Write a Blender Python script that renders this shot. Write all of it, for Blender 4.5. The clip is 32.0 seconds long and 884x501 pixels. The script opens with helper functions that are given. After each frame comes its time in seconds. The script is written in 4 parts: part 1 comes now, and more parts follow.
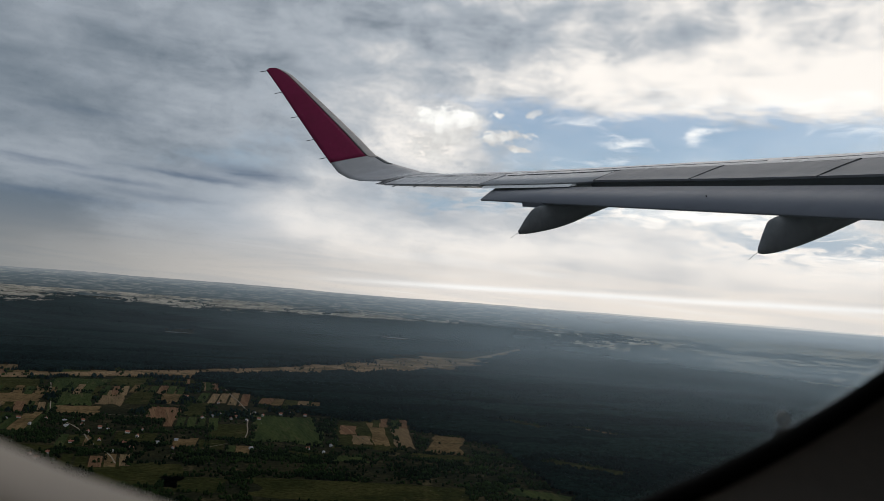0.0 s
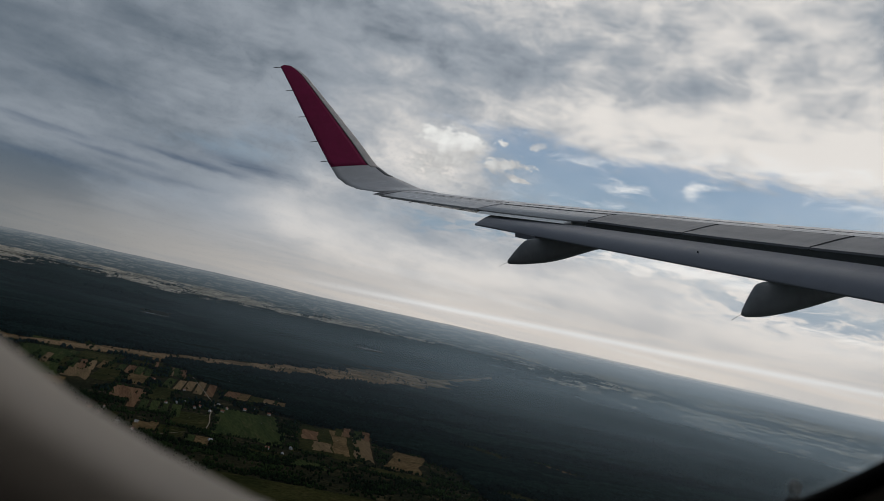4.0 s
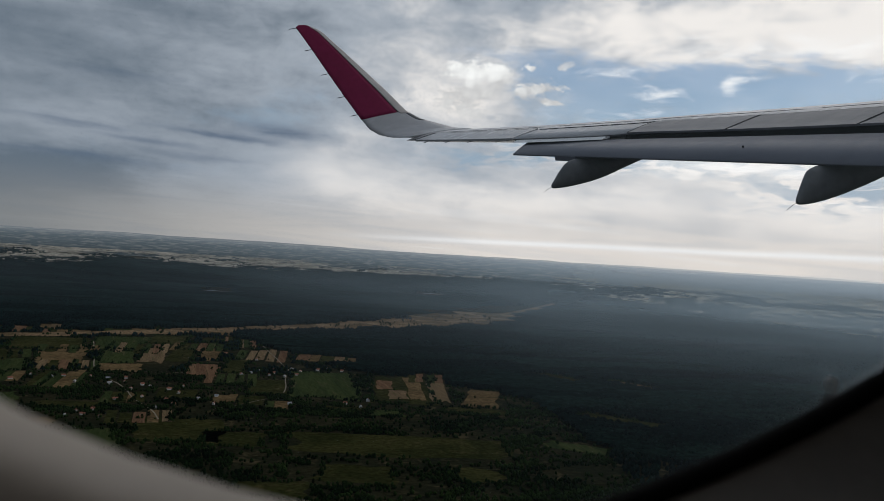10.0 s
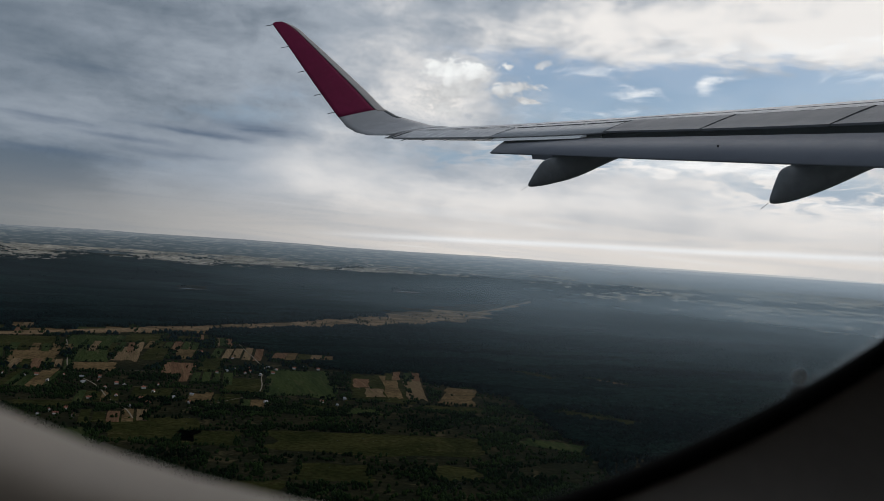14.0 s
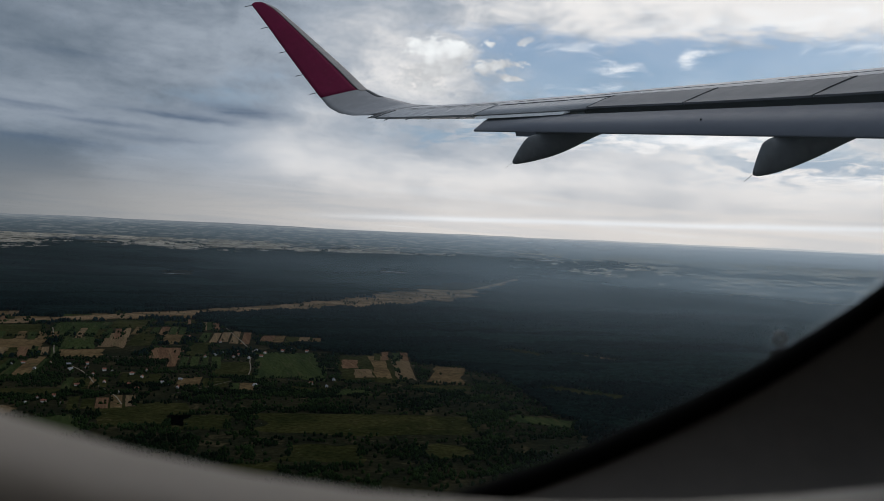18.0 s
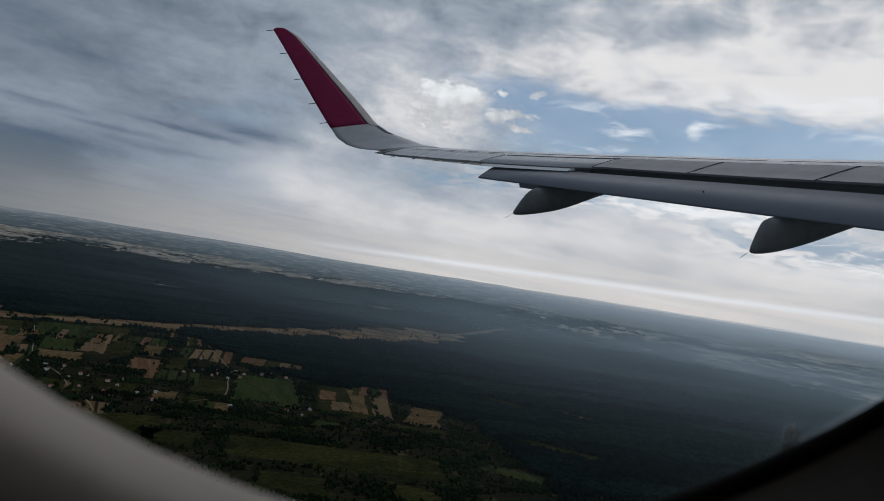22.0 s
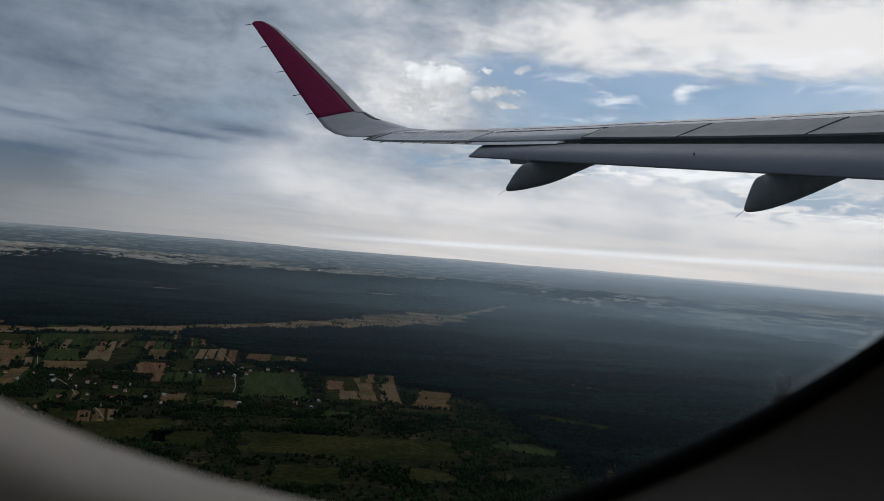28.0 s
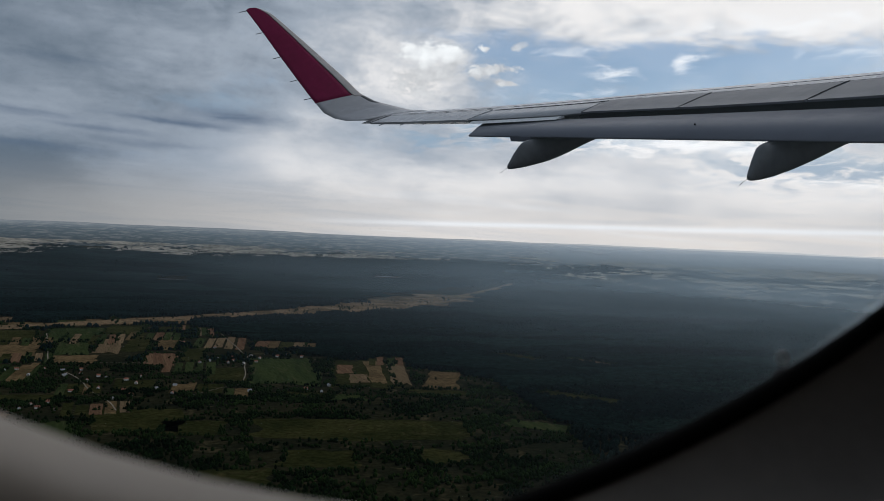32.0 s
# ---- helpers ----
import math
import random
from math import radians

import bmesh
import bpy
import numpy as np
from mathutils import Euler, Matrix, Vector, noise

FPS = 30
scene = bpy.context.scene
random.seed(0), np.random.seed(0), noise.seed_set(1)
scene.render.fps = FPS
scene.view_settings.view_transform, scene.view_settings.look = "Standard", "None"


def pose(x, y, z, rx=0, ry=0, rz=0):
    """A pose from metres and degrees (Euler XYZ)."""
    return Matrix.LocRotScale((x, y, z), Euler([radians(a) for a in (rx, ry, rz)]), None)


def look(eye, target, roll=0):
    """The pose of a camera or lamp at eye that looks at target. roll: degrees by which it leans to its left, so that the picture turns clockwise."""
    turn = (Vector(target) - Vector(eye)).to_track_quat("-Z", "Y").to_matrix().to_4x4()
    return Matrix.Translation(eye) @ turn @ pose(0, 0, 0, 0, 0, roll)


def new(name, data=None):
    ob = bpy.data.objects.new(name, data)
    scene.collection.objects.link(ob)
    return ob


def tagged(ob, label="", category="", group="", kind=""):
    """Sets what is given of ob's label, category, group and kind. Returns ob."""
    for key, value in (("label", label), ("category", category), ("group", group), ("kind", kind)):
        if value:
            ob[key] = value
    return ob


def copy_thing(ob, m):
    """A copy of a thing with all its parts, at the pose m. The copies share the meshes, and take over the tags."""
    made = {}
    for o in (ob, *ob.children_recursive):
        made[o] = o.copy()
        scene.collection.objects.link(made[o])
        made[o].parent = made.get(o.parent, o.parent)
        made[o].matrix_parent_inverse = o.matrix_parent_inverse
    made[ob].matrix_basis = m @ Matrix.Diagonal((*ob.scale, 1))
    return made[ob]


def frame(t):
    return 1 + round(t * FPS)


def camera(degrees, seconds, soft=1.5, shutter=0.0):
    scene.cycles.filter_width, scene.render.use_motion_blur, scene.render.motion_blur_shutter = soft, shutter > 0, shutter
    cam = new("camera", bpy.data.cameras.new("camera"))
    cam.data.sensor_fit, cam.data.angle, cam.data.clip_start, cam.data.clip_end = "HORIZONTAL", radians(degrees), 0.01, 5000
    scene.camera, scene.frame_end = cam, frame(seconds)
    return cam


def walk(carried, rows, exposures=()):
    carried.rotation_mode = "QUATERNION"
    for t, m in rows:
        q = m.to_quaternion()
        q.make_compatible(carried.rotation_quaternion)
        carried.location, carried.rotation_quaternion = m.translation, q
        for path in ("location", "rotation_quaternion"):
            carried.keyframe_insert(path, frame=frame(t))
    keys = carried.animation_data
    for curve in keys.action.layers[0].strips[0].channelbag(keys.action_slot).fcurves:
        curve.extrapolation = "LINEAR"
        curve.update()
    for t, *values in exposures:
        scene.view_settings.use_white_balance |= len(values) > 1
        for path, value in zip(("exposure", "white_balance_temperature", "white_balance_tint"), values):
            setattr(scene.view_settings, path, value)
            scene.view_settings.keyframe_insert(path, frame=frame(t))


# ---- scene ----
H = 200.0  # height of the eye over the plain
LEVEL = Matrix.Translation((0, 0, H)) @ Vector((-0.008, 0.0039, 1)).rotation_difference(Vector((0, 0, 1))).to_matrix().to_4x4()
CLIMB = LEVEL @ pose(0, 0, 0, 0, -17, 0)  # the climbing aircraft: x ahead, y out along the wing, z up, from the passenger's eye

# seconds, eye's shift along, out from and up the cabin wall, yaw, pitch, roll
PATH = [
    (0, 0.0038, -0.0003, -0.0018, -19.22, 3.05, -5.01),
    (0.5, 0.0012, -0.0011, -0.0003, -18.29, 1.89, -5.12),
    (1, -0.0014, -0.0019, 0.0011, -20.83, 2.26, -7.09),
    (1.5, -0.0056, -0.0011, -0.0004, -18.32, 3.41, -10.19),
    (2, -0.0098, -0.0004, -0.0019, -19.81, 3.91, -13.00),
    (2.5, -0.0132, -0.0003, -0.0024, -17.46, 4.27, -15.33),
    (3, -0.0166, -0.0003, -0.0029, -21.44, 4.46, -17.43),
    (3.5, -0.0142, 0.0000, -0.0030, -21.21, 4.75, -14.82),
    (5.5, -0.0047, 0.0012, -0.0031, -19.47, 3.75, -10.18),
    (6, -0.0023, 0.0015, -0.0031, -19.00, 3.15, -8.09),
    (6.5, -0.0019, -0.0002, -0.0007, -19.29, 2.21, -5.85),
    (7, -0.0015, -0.0020, 0.0017, -19.75, 1.27, -5.43),
    (7.5, 0.0020, -0.0021, 0.0025, -19.19, -0.85, -4.41),
    (8, 0.0054, -0.0022, 0.0034, -18.06, -2.13, -4.76),
    (8.5, 0.0046, -0.0005, 0.0020, -17.11, -1.10, -3.85),
    (9, 0.0037, 0.0012, 0.0007, -16.85, -0.30, -4.31),
    (9.5, 0.0028, 0.0012, 0.0010, -17.45, 0.08, -4.46),
    (10, 0.0018, 0.0013, 0.0013, -17.06, 0.01, -4.21),
    (10.5, 0.0014, 0.0014, 0.0013, -17.33, 0.01, -4.06),
    (11, 0.0011, 0.0014, 0.0012, -17.28, 0.13, -3.99),
    (11.5, 0.0007, 0.0010, 0.0014, -17.62, -0.18, -3.76),
    (12, 0.0003, 0.0005, 0.0015, -18.04, -0.20, -4.01),
    (12.5, 0.0002, 0.0002, 0.0016, -18.05, -0.24, -4.06),
    (13, 0.0001, -0.0001, 0.0017, -18.30, 0.03, -4.45),
    (13.5, 0.0016, 0.0005, 0.0009, -18.67, -0.03, -4.52),
    (14, 0.0032, 0.0012, 0.0001, -18.54, -0.00, -4.32),
    (14.5, 0.0039, 0.0014, 0.0000, -18.61, -0.24, -3.93),
    (16.5, 0.0065, 0.0024, -0.0005, -18.55, -0.89, -2.75),
    (17, 0.0072, 0.0027, -0.0006, -19.23, -1.26, -2.88),
    (17.5, 0.0082, 0.0045, -0.0016, -19.20, -1.31, -2.51),
    (18, 0.0092, 0.0063, -0.0027, -19.46, -1.28, -3.12),
    (18.5, 0.0084, 0.0043, -0.0015, -19.63, -1.27, -3.25),
    (19, 0.0075, 0.0023, -0.0003, -19.56, -1.23, -2.81),
    (19.5, 0.0034, 0.0020, -0.0008, -18.93, -0.83, -2.24),
    (20, -0.0008, 0.0017, -0.0014, -20.05, 1.45, -6.50),
    (20.5, -0.0049, 0.0005, -0.0003, -19.31, 1.30, -8.89),
    (21, -0.0090, -0.0008, 0.0008, -19.35, 1.75, -10.48),
    (21.5, -0.0087, -0.0013, 0.0011, -19.70, 1.71, -10.44),
    (22, -0.0083, -0.0019, 0.0014, -19.92, 1.47, -9.49),
    (22.5, -0.0069, -0.0013, 0.0007, -20.34, 1.68, -8.97),
    (23, -0.0055, -0.0006, -0.0001, -19.98, 1.33, -7.58),
    (23.5, -0.0066, -0.0014, 0.0010, -20.12, 0.95, -7.14),
    (24, -0.0076, -0.0021, 0.0020, -19.87, 0.90, -6.91),
    (24.5, -0.0067, -0.0010, 0.0011, -19.91, 1.19, -7.11),
    (25, -0.0058, 0.0002, 0.0003, -19.93, 0.88, -7.26),
    (25.5, -0.0049, 0.0002, 0.0003, -20.34, 0.65, -6.93),
    (27.5, -0.0011, 0.0005, 0.0002, -20.34, 0.32, -5.22),
    (28, -0.0012, 0.0007, -0.0000, -20.06, 0.32, -5.19),
    (28.5, -0.0007, 0.0003, 0.0005, -20.26, 0.32, -5.06),
    (29, -0.0002, -0.0001, 0.0011, -19.59, -0.07, -3.83),
    (29.5, 0.0003, 0.0011, -0.0000, -19.58, -0.24, -3.46),
    (30, 0.0008, 0.0023, -0.0011, -19.79, -0.22, -3.80),
    (30.5, 0.0005, 0.0013, -0.0004, -19.86, -0.15, -3.91),
    (31, 0.0002, 0.0002, 0.0003, -20.55, 0.07, -4.00),
    (31.5, 0.0003, -0.0002, 0.0012, -20.66, 0.24, -4.29),
    (32, 0.0004, -0.0007, 0.0021, -19.80, -0.96, -2.96),
]
cam = camera(53.0, 32.0, soft=0.55)
cam.data.dof.use_dof, cam.data.dof.focus_distance, cam.data.dof.aperture_fstop = True, 25.0, 20.0
walk(cam, [(t, LEVEL @ pose(dx, dy, dz, 90 + pitch, roll, yaw)) for t, dx, dy, dz, yaw, pitch, roll in PATH],
     [(0, 0.05, 6300, 10), (1, -0.28, 6300, 10), (3, -0.34, 6250, 10), (6, -0.30, 6200, 10), (9, -0.14, 6150, 10), (12, -0.12, 6100, 10), (14, -0.14, 6100, 10),
      (17, -0.16, 6050, 10), (19.5, -0.12, 5900, 10), (21, -0.28, 5880, 10), (25, -0.26, 5900, 10), (27.5, -0.2, 5900, 10), (32, -0.1, 5920, 10)])

# ---- sky and sun ----
SUN_AZ, SUN_EL = 62.0, 26.0


class Nodes:
    """Short calls for shader nodes."""

    def __init__(self, tree):
        self.tree = tree
        tree.nodes.clear()

    def add(self, kind, values=(), **props):
        n = self.tree.nodes.new(kind)
        if "operation" in props:
            n.operation = props["operation"]
        if "interpolation_type" in props:
            n.interpolation_type = props["interpolation_type"]
        if "blend_type" in props:
            n.data_type, n.blend_type = "RGBA", props["blend_type"]
        for key, v in dict(values).items():
            if isinstance(v, bpy.types.NodeSocket):
                self.tree.links.new(v, n.inputs[key])
            else:
                n.inputs[key].default_value = v
        return n

    def math(self, op, a, b=0.0, c=0.0):
        return self.add("ShaderNodeMath", {0: a, 1: b, 2: c}, operation=op).outputs[0]

    def noise(self, vector, scale, detail=6.0, rough=0.55, warp=0.0):
        return self.add("ShaderNodeTexNoise", {"Vector": vector, "Scale": scale, "Detail": detail, "Roughness": rough, "Distortion": warp}).outputs[0]

    def ramp(self, x, lo, hi, a=0.0, b=1.0):
        return self.add("ShaderNodeMapRange", {0: x, 1: lo, 2: hi, 3: a, 4: b}, interpolation_type="SMOOTHSTEP").outputs[0]

    def mix(self, fac, a, b, blend="MIX"):
        n = self.add("ShaderNodeMix", blend_type=blend)
        for sock, v in ((n.inputs[0], fac), (n.inputs[6], a), (n.inputs[7], b)):
            if isinstance(v, bpy.types.NodeSocket):
                self.tree.links.new(v, sock)
            else:
                sock.default_value = v
        return n.outputs[2]


def rgb(r, g, b):
    return (r, g, b, 1.0)


world = bpy.data.worlds.new("overcast_sky")
scene.world = world
world.use_nodes = True
N = Nodes(world.node_tree)
way = N.add("ShaderNodeTexCoord").outputs["Generated"]
sx, sy, sz = N.add("ShaderNodeSeparateXYZ", {0: way}).outputs
el = N.math("MULTIPLY", N.math("ARCSINE", sz), 57.2958)
az = N.math("MULTIPLY", N.math("ARCTAN2", sx, sy), 57.2958)
low = N.math("MAXIMUM", N.math("ADD", sz, 0.06), 0.02)
sheet = N.add("ShaderNodeCombineXYZ", {0: N.math("DIVIDE", sx, low), 1: N.math("DIVIDE", sy, low), 2: 0.0}).outputs[0]
wide = N.add("ShaderNodeCombineXYZ", {0: N.math("MULTIPLY", az, 0.06), 1: N.math("MULTIPLY", el, 0.2), 2: 3.0}).outputs[0]
puff = N.add("ShaderNodeCombineXYZ", {0: N.math("MULTIPLY", az, 0.22), 1: N.math("MULTIPLY", el, 0.40), 2: 7.0}).outputs[0]
n_wide = N.noise(wide, 1.0, 5, 0.5, 0.4)
n_puff = N.noise(puff, 1.4, 10, 0.6, 0.3)
n_edge = N.noise(puff, 3.4, 9, 0.64, 0.35)
n_thin = N.noise(sheet, 0.8, 4, 0.5, 0.4)
lean = N.add("ShaderNodeCombineXYZ", {0: N.math("MULTIPLY", az, 0.10), 1: N.math("MULTIPLY_ADD", az, 0.03, N.math("MULTIPLY", el, 0.36)), 2: 1.0}).outputs[0]
n_band = N.noise(lean, 0.85, 5, 0.48, 0.25)
lines = N.add("ShaderNodeCombineXYZ", {0: N.math("MULTIPLY", az, 0.07), 1: N.math("MULTIPLY_ADD", az, 0.03, N.math("MULTIPLY", el, 1.05)), 2: 0.0}).outputs[0]
n_line = N.noise(lines, 1.0, 6, 0.56, 0.6)
# the patches of cloud have torn outlines: bearing and height are shifted by noise
torn_az = N.math("MULTIPLY_ADD", N.math("SUBTRACT", N.noise(puff, 0.9, 7, 0.62), 0.5), 7.0, az)
torn_el = N.math("MULTIPLY_ADD", N.math("SUBTRACT", N.noise(lean, 2.6, 7, 0.62), 0.5), 3.2, el)
calm_az = N.math("MULTIPLY_ADD", N.math("SUBTRACT", torn_az, az), 0.30, az)
calm_el = N.math("MULTIPLY_ADD", N.math("SUBTRACT", torn_el, el), 0.30, el)
sun_way = (math.sin(radians(SUN_AZ)) * math.cos(radians(SUN_EL)), math.cos(radians(SUN_AZ)) * math.cos(radians(SUN_EL)), math.sin(radians(SUN_EL)))
near_sun = N.add("ShaderNodeVectorMath", {0: way, 1: sun_way}, operation="DOT_PRODUCT").outputs["Value"]


def blob(a0, e0, wa, we, lean=0.0, calm=False):
    """1 in the middle of a torn patch of the sky, falling off softly; lean: rise of its axis."""
    use_az, use_el = (calm_az, calm_el) if calm else (torn_az, torn_el)
    da = N.math("DIVIDE", N.math("SUBTRACT", use_az, a0), wa)
    base = N.math("MULTIPLY_ADD", N.math("SUBTRACT", use_az, a0), lean, e0)
    de = N.math("DIVIDE", N.math("SUBTRACT", use_el, base), we)
    q = N.math("ADD", N.math("MULTIPLY", da, da), N.math("MULTIPLY", de, de))
    return N.math("EXPONENT", N.math("MULTIPLY", q, -1.0))


def total(start, *terms):
    acc = start
    for value, weight in terms:
        acc = N.math("MULTIPLY_ADD", value, weight, acc)
    return acc


bright = N.ramp(near_sun, 0.45, 0.98)
across = N.ramp(az, -14.0, 24.0)
# soft sheet of high cloud, greyer away from the sun
lit = total(-0.545, (across, 0.20), (bright, 0.20), (n_wide, 0.54), (n_band, 0.40), (n_edge, N.ramp(az, 4.0, 20.0, 0.05, 0.14)), (n_puff, N.ramp(az, 4.0, 20.0, 0.14, 0.30)), (n_thin, 0.06), (n_line, 0.10), (N.math("SUBTRACT", n_puff, 0.5), N.math("MULTIPLY", N.math("MULTIPLY", across, N.ramp(el, 4.5, 8.0)), 0.75)),
            (blob(16.5, 9.3, 4.0, 1.6), 0.20), (blob(41, 15.0, 11, 2.2), 0.36), (blob(27, 15.2, 6, 1.4), -0.12), (blob(27, 14.6, 6, 1.2), 0.16), (blob(10.5, 5.6, 5.5, 1.9), 0.20), (blob(13, 3.0, 12, 1.4), 0.14),
            (blob(33, 6.3, 8, 1.0), 0.26), (blob(32, 3.6, 20, 1.5), 0.20), (blob(-6.5, 3.4, 6.0, 1.7), -0.22), (blob(-5, 8.5, 6, 1.3), -0.10), (blob(3, 11.5, 5, 2.0), 0.10), (blob(20, 17.2, 12, 1.4), -0.12))
cloud = N.mix(N.ramp(lit, -0.08, 0.42), rgb(0.140, 0.176, 0.211), rgb(0.414, 0.446, 0.479))
cloud = N.mix(N.ramp(lit, 0.32, 0.92), cloud, rgb(1.045, 0.968, 0.875))
nishita = N.add("ShaderNodeTexSky")
nishita.sky_type, nishita.sun_disc, nishita.sun_elevation, nishita.sun_rotation = "NISHITA", False, radians(SUN_EL), radians(SUN_AZ)
nishita.air_density, nishita.dust_density = 1.2, 0.6
clear = N.mix(1.0, nishita.outputs[0], rgb(0.050, 0.060, 0.073), "MULTIPLY")
clear = N.mix(N.ramp(el, 9.0, 4.0, 0.25, 0.85), clear, rgb(0.30, 0.385, 0.50))
fine = N.add("ShaderNodeCombineXYZ", {0: N.math("MULTIPLY", az, 0.42), 1: N.math("MULTIPLY_ADD", az, -0.05, N.math("MULTIPLY", el, 1.5)), 2: 5.0}).outputs[0]
n_fine = N.noise(fine, 1.0, 8, 0.62, 0.7)
# gaps of blue between the clouds
gaps = total(-0.83, (n_puff, 0.62), (n_edge, 0.60), (n_line, 0.14), (blob(33, 11.2, 9, 1.5, 0.0), 0.86), (blob(43, 11.4, 5, 1.3), 0.62), (blob(24.0, 12.3, 3.5, 1.3), 0.55), (blob(18.5, 12.9, 4.0, 0.6), 0.36), (blob(22.0, 10.6, 1.0, 1.2), 0.30), (blob(26, 9.2, 6, 1.4), 0.50), (blob(38, 9.2, 10, 1.4), 0.40),
             (N.math("MULTIPLY", blob(42, 5.0, 7, 1.5), N.ramp(n_fine, 0.64, 0.42)), 0.80), (N.math("MULTIPLY", blob(25, 6.4, 9, 1.0), N.ramp(n_fine, 0.60, 0.44)), 0.7), (blob(18, 5.9, 3.5, 0.7), 0.34), (blob(4.6, 7.6, 4.5, 0.9, -0.04), 0.40), (blob(7.5, 9.5, 3, 1.6), 0.26), (blob(-3, 4.4, 6, 0.8), 0.22), (blob(40, 15.0, 13, 1.5), -0.40), (blob(17.0, 9.8, 3.6, 1.6), -0.40))
gaps = N.ramp(gaps, -0.10, 0.66)
sky = N.mix(N.math("MULTIPLY", gaps, N.ramp(az, -8.0, 20.0, 0.60, 0.86)), cloud, clear)
# dark slanting streaks
slate = total(0.0, (blob(3.2, 6.35, 4.0, 0.24, -0.07, True), 0.9), (blob(6.2, 6.95, 2.8, 0.5, -0.05, True), 1.0), (blob(-1.5, 5.6, 3.0, 0.2, -0.06, True), 0.5), (blob(-5.5, 6.3, 3.4, 0.22, -0.05, True), 0.55), (blob(1.5, 4.9, 3.5, 0.22, -0.03, True), 0.4), (blob(-5.0, 4.4, 4.5, 0.3, -0.03, True), 0.5), (blob(-3, 9.4, 4, 0.3, -0.02, True), 0.22))
sky = N.mix(N.math("MULTIPLY", N.math("MINIMUM", slate, 1.0), N.ramp(n_line, 0.35, 0.70, 1.0, 0.45)), sky, rgb(0.088, 0.128, 0.190))
# heaps and torn shreds of cumulus: billows of two sizes
near_way = N.add("ShaderNodeCombineXYZ", {0: N.math("MULTIPLY_ADD", N.math("SUBTRACT", n_edge, 0.5), 0.9, az), 1: N.math("MULTIPLY_ADD", N.math("SUBTRACT", n_puff, 0.5), 1.2, N.math("MULTIPLY", el, 1.25)), 2: 0.0}).outputs[0]


def billow(scale):
    return N.math("SUBTRACT", 1.0, N.add("ShaderNodeTexVoronoi", {"Vector": near_way, "Scale": scale}).outputs["Distance"])


round_big, round_small = billow(0.75), billow(1.9)
n_tiny = N.noise(puff, 9.0, 7, 0.66, 0.4)
heap = total(-0.80, (round_big, 0.30), (round_small, 0.20), (n_edge, 0.55), (n_tiny, 0.80))
for spot in ((17.8, 11.75, 1.5, 0.42, 0.0, 0.52), (20.1, 11.45, 0.95, 0.62, 0.0, 0.62), (18.2, 10.5, 2.4, 0.9, 0.0, 0.40), (17.6, 9.2, 3.2, 1.1, 0.0, 0.26), (23.0, 10.9, 1.3, 0.45, 0.0, 0.42), (24.4, 12.3, 0.6, 0.22, 0.1, 0.50), (23.4, 9.95, 1.1, 0.16, -0.02, 0.46),
             (21.9, 10.3, 0.7, 0.4, 0.0, 0.34), (22.4, 12.0, 0.6, 0.2, 0.1, 0.30)):
    heap = N.math("MULTIPLY_ADD", blob(*spot[:5], calm=True), spot[5], heap)
heap_cover = N.ramp(heap, 0.25, 0.54)
relief = total(-0.42, (round_big, 0.36), (round_small, 0.22), (n_edge, 0.5), (blob(18.9, 11.8, 3.0, 0.8, 0.0, True), 0.45))
heap_col = N.mix(N.ramp(relief, -0.05, 0.70), rgb(0.62, 0.595, 0.56), rgb(1.12, 1.09, 1.01))
heap_cover = N.math("MULTIPLY", heap_cover, N.ramp(blob(20.0, 10.9, 5.5, 2.2, 0.0, True), 0.12, 0.5))
sky = N.mix(N.math("MULTIPLY", heap_cover, 0.92), sky, heap_col)
# thin bright wisps in the blue, and the torn edge of the bank above them
wisp = total(-0.62, (n_fine, 1.15), (blob(27.6, 11.95, 2.4, 0.34, 0.03, True), 0.42), (blob(30.2, 10.65, 2.0, 0.62, 0.05, True), 0.46), (blob(34.6, 11.1, 0.6, 0.75, 0.0, True), 0.44), (blob(35.6, 11.6, 1.1, 0.22, 0.1, True), 0.42), (blob(40, 13.4, 12, 0.9, 0.02, True), 0.40),
             (blob(44, 11.7, 4, 0.5, 0.0, True), 0.34), (blob(34, 6.4, 7, 0.55, 0.0, True), 0.55), (blob(29, 5.6, 5, 0.3, 0.0, True), 0.30), (blob(41, 5.9, 4, 0.3, -0.05, True), 0.36), (blob(44, 4.0, 4, 0.3, -0.06, True), 0.40), (blob(28, 9.4, 4, 0.25, 0.0, True), 0.26), (blob(40, 9.3, 3, 0.3, 0.0, True), 0.36), (blob(12, 12.2, 2.5, 0.4, 0.1, True), 0.16))
sky = N.mix(N.math("MULTIPLY", N.ramp(wisp, 0.06, 0.72), N.ramp(az, 15.0, 24.0, 0.0, 0.85)), sky, rgb(1.16, 1.12, 1.05))
haze = N.ramp(el, 4.6, 0.4)
creamy = N.mix(across, rgb(0.225, 0.230, 0.222), rgb(0.895, 0.80, 0.695))
creamy = N.mix(N.ramp(n_line, 0.52, 0.36, 0.0, 0.30), creamy, N.mix(across, rgb(0.19, 0.205, 0.215), rgb(0.50, 0.52, 0.54)))
creamy = N.mix(N.math("MULTIPLY", across, N.ramp(n_line, 0.54, 0.66, 0.0, 0.4)), creamy, rgb(0.98, 0.94, 0.88))
thread = N.math("DIVIDE", N.math("SUBTRACT", N.math("MULTIPLY_ADD", n_wide, 0.2, el), N.math("MULTIPLY_ADD", az, 0.016, 0.62)), 0.17)
thread = N.math("EXPONENT", N.math("MULTIPLY", N.math("MULTIPLY", thread, thread), -1.0))
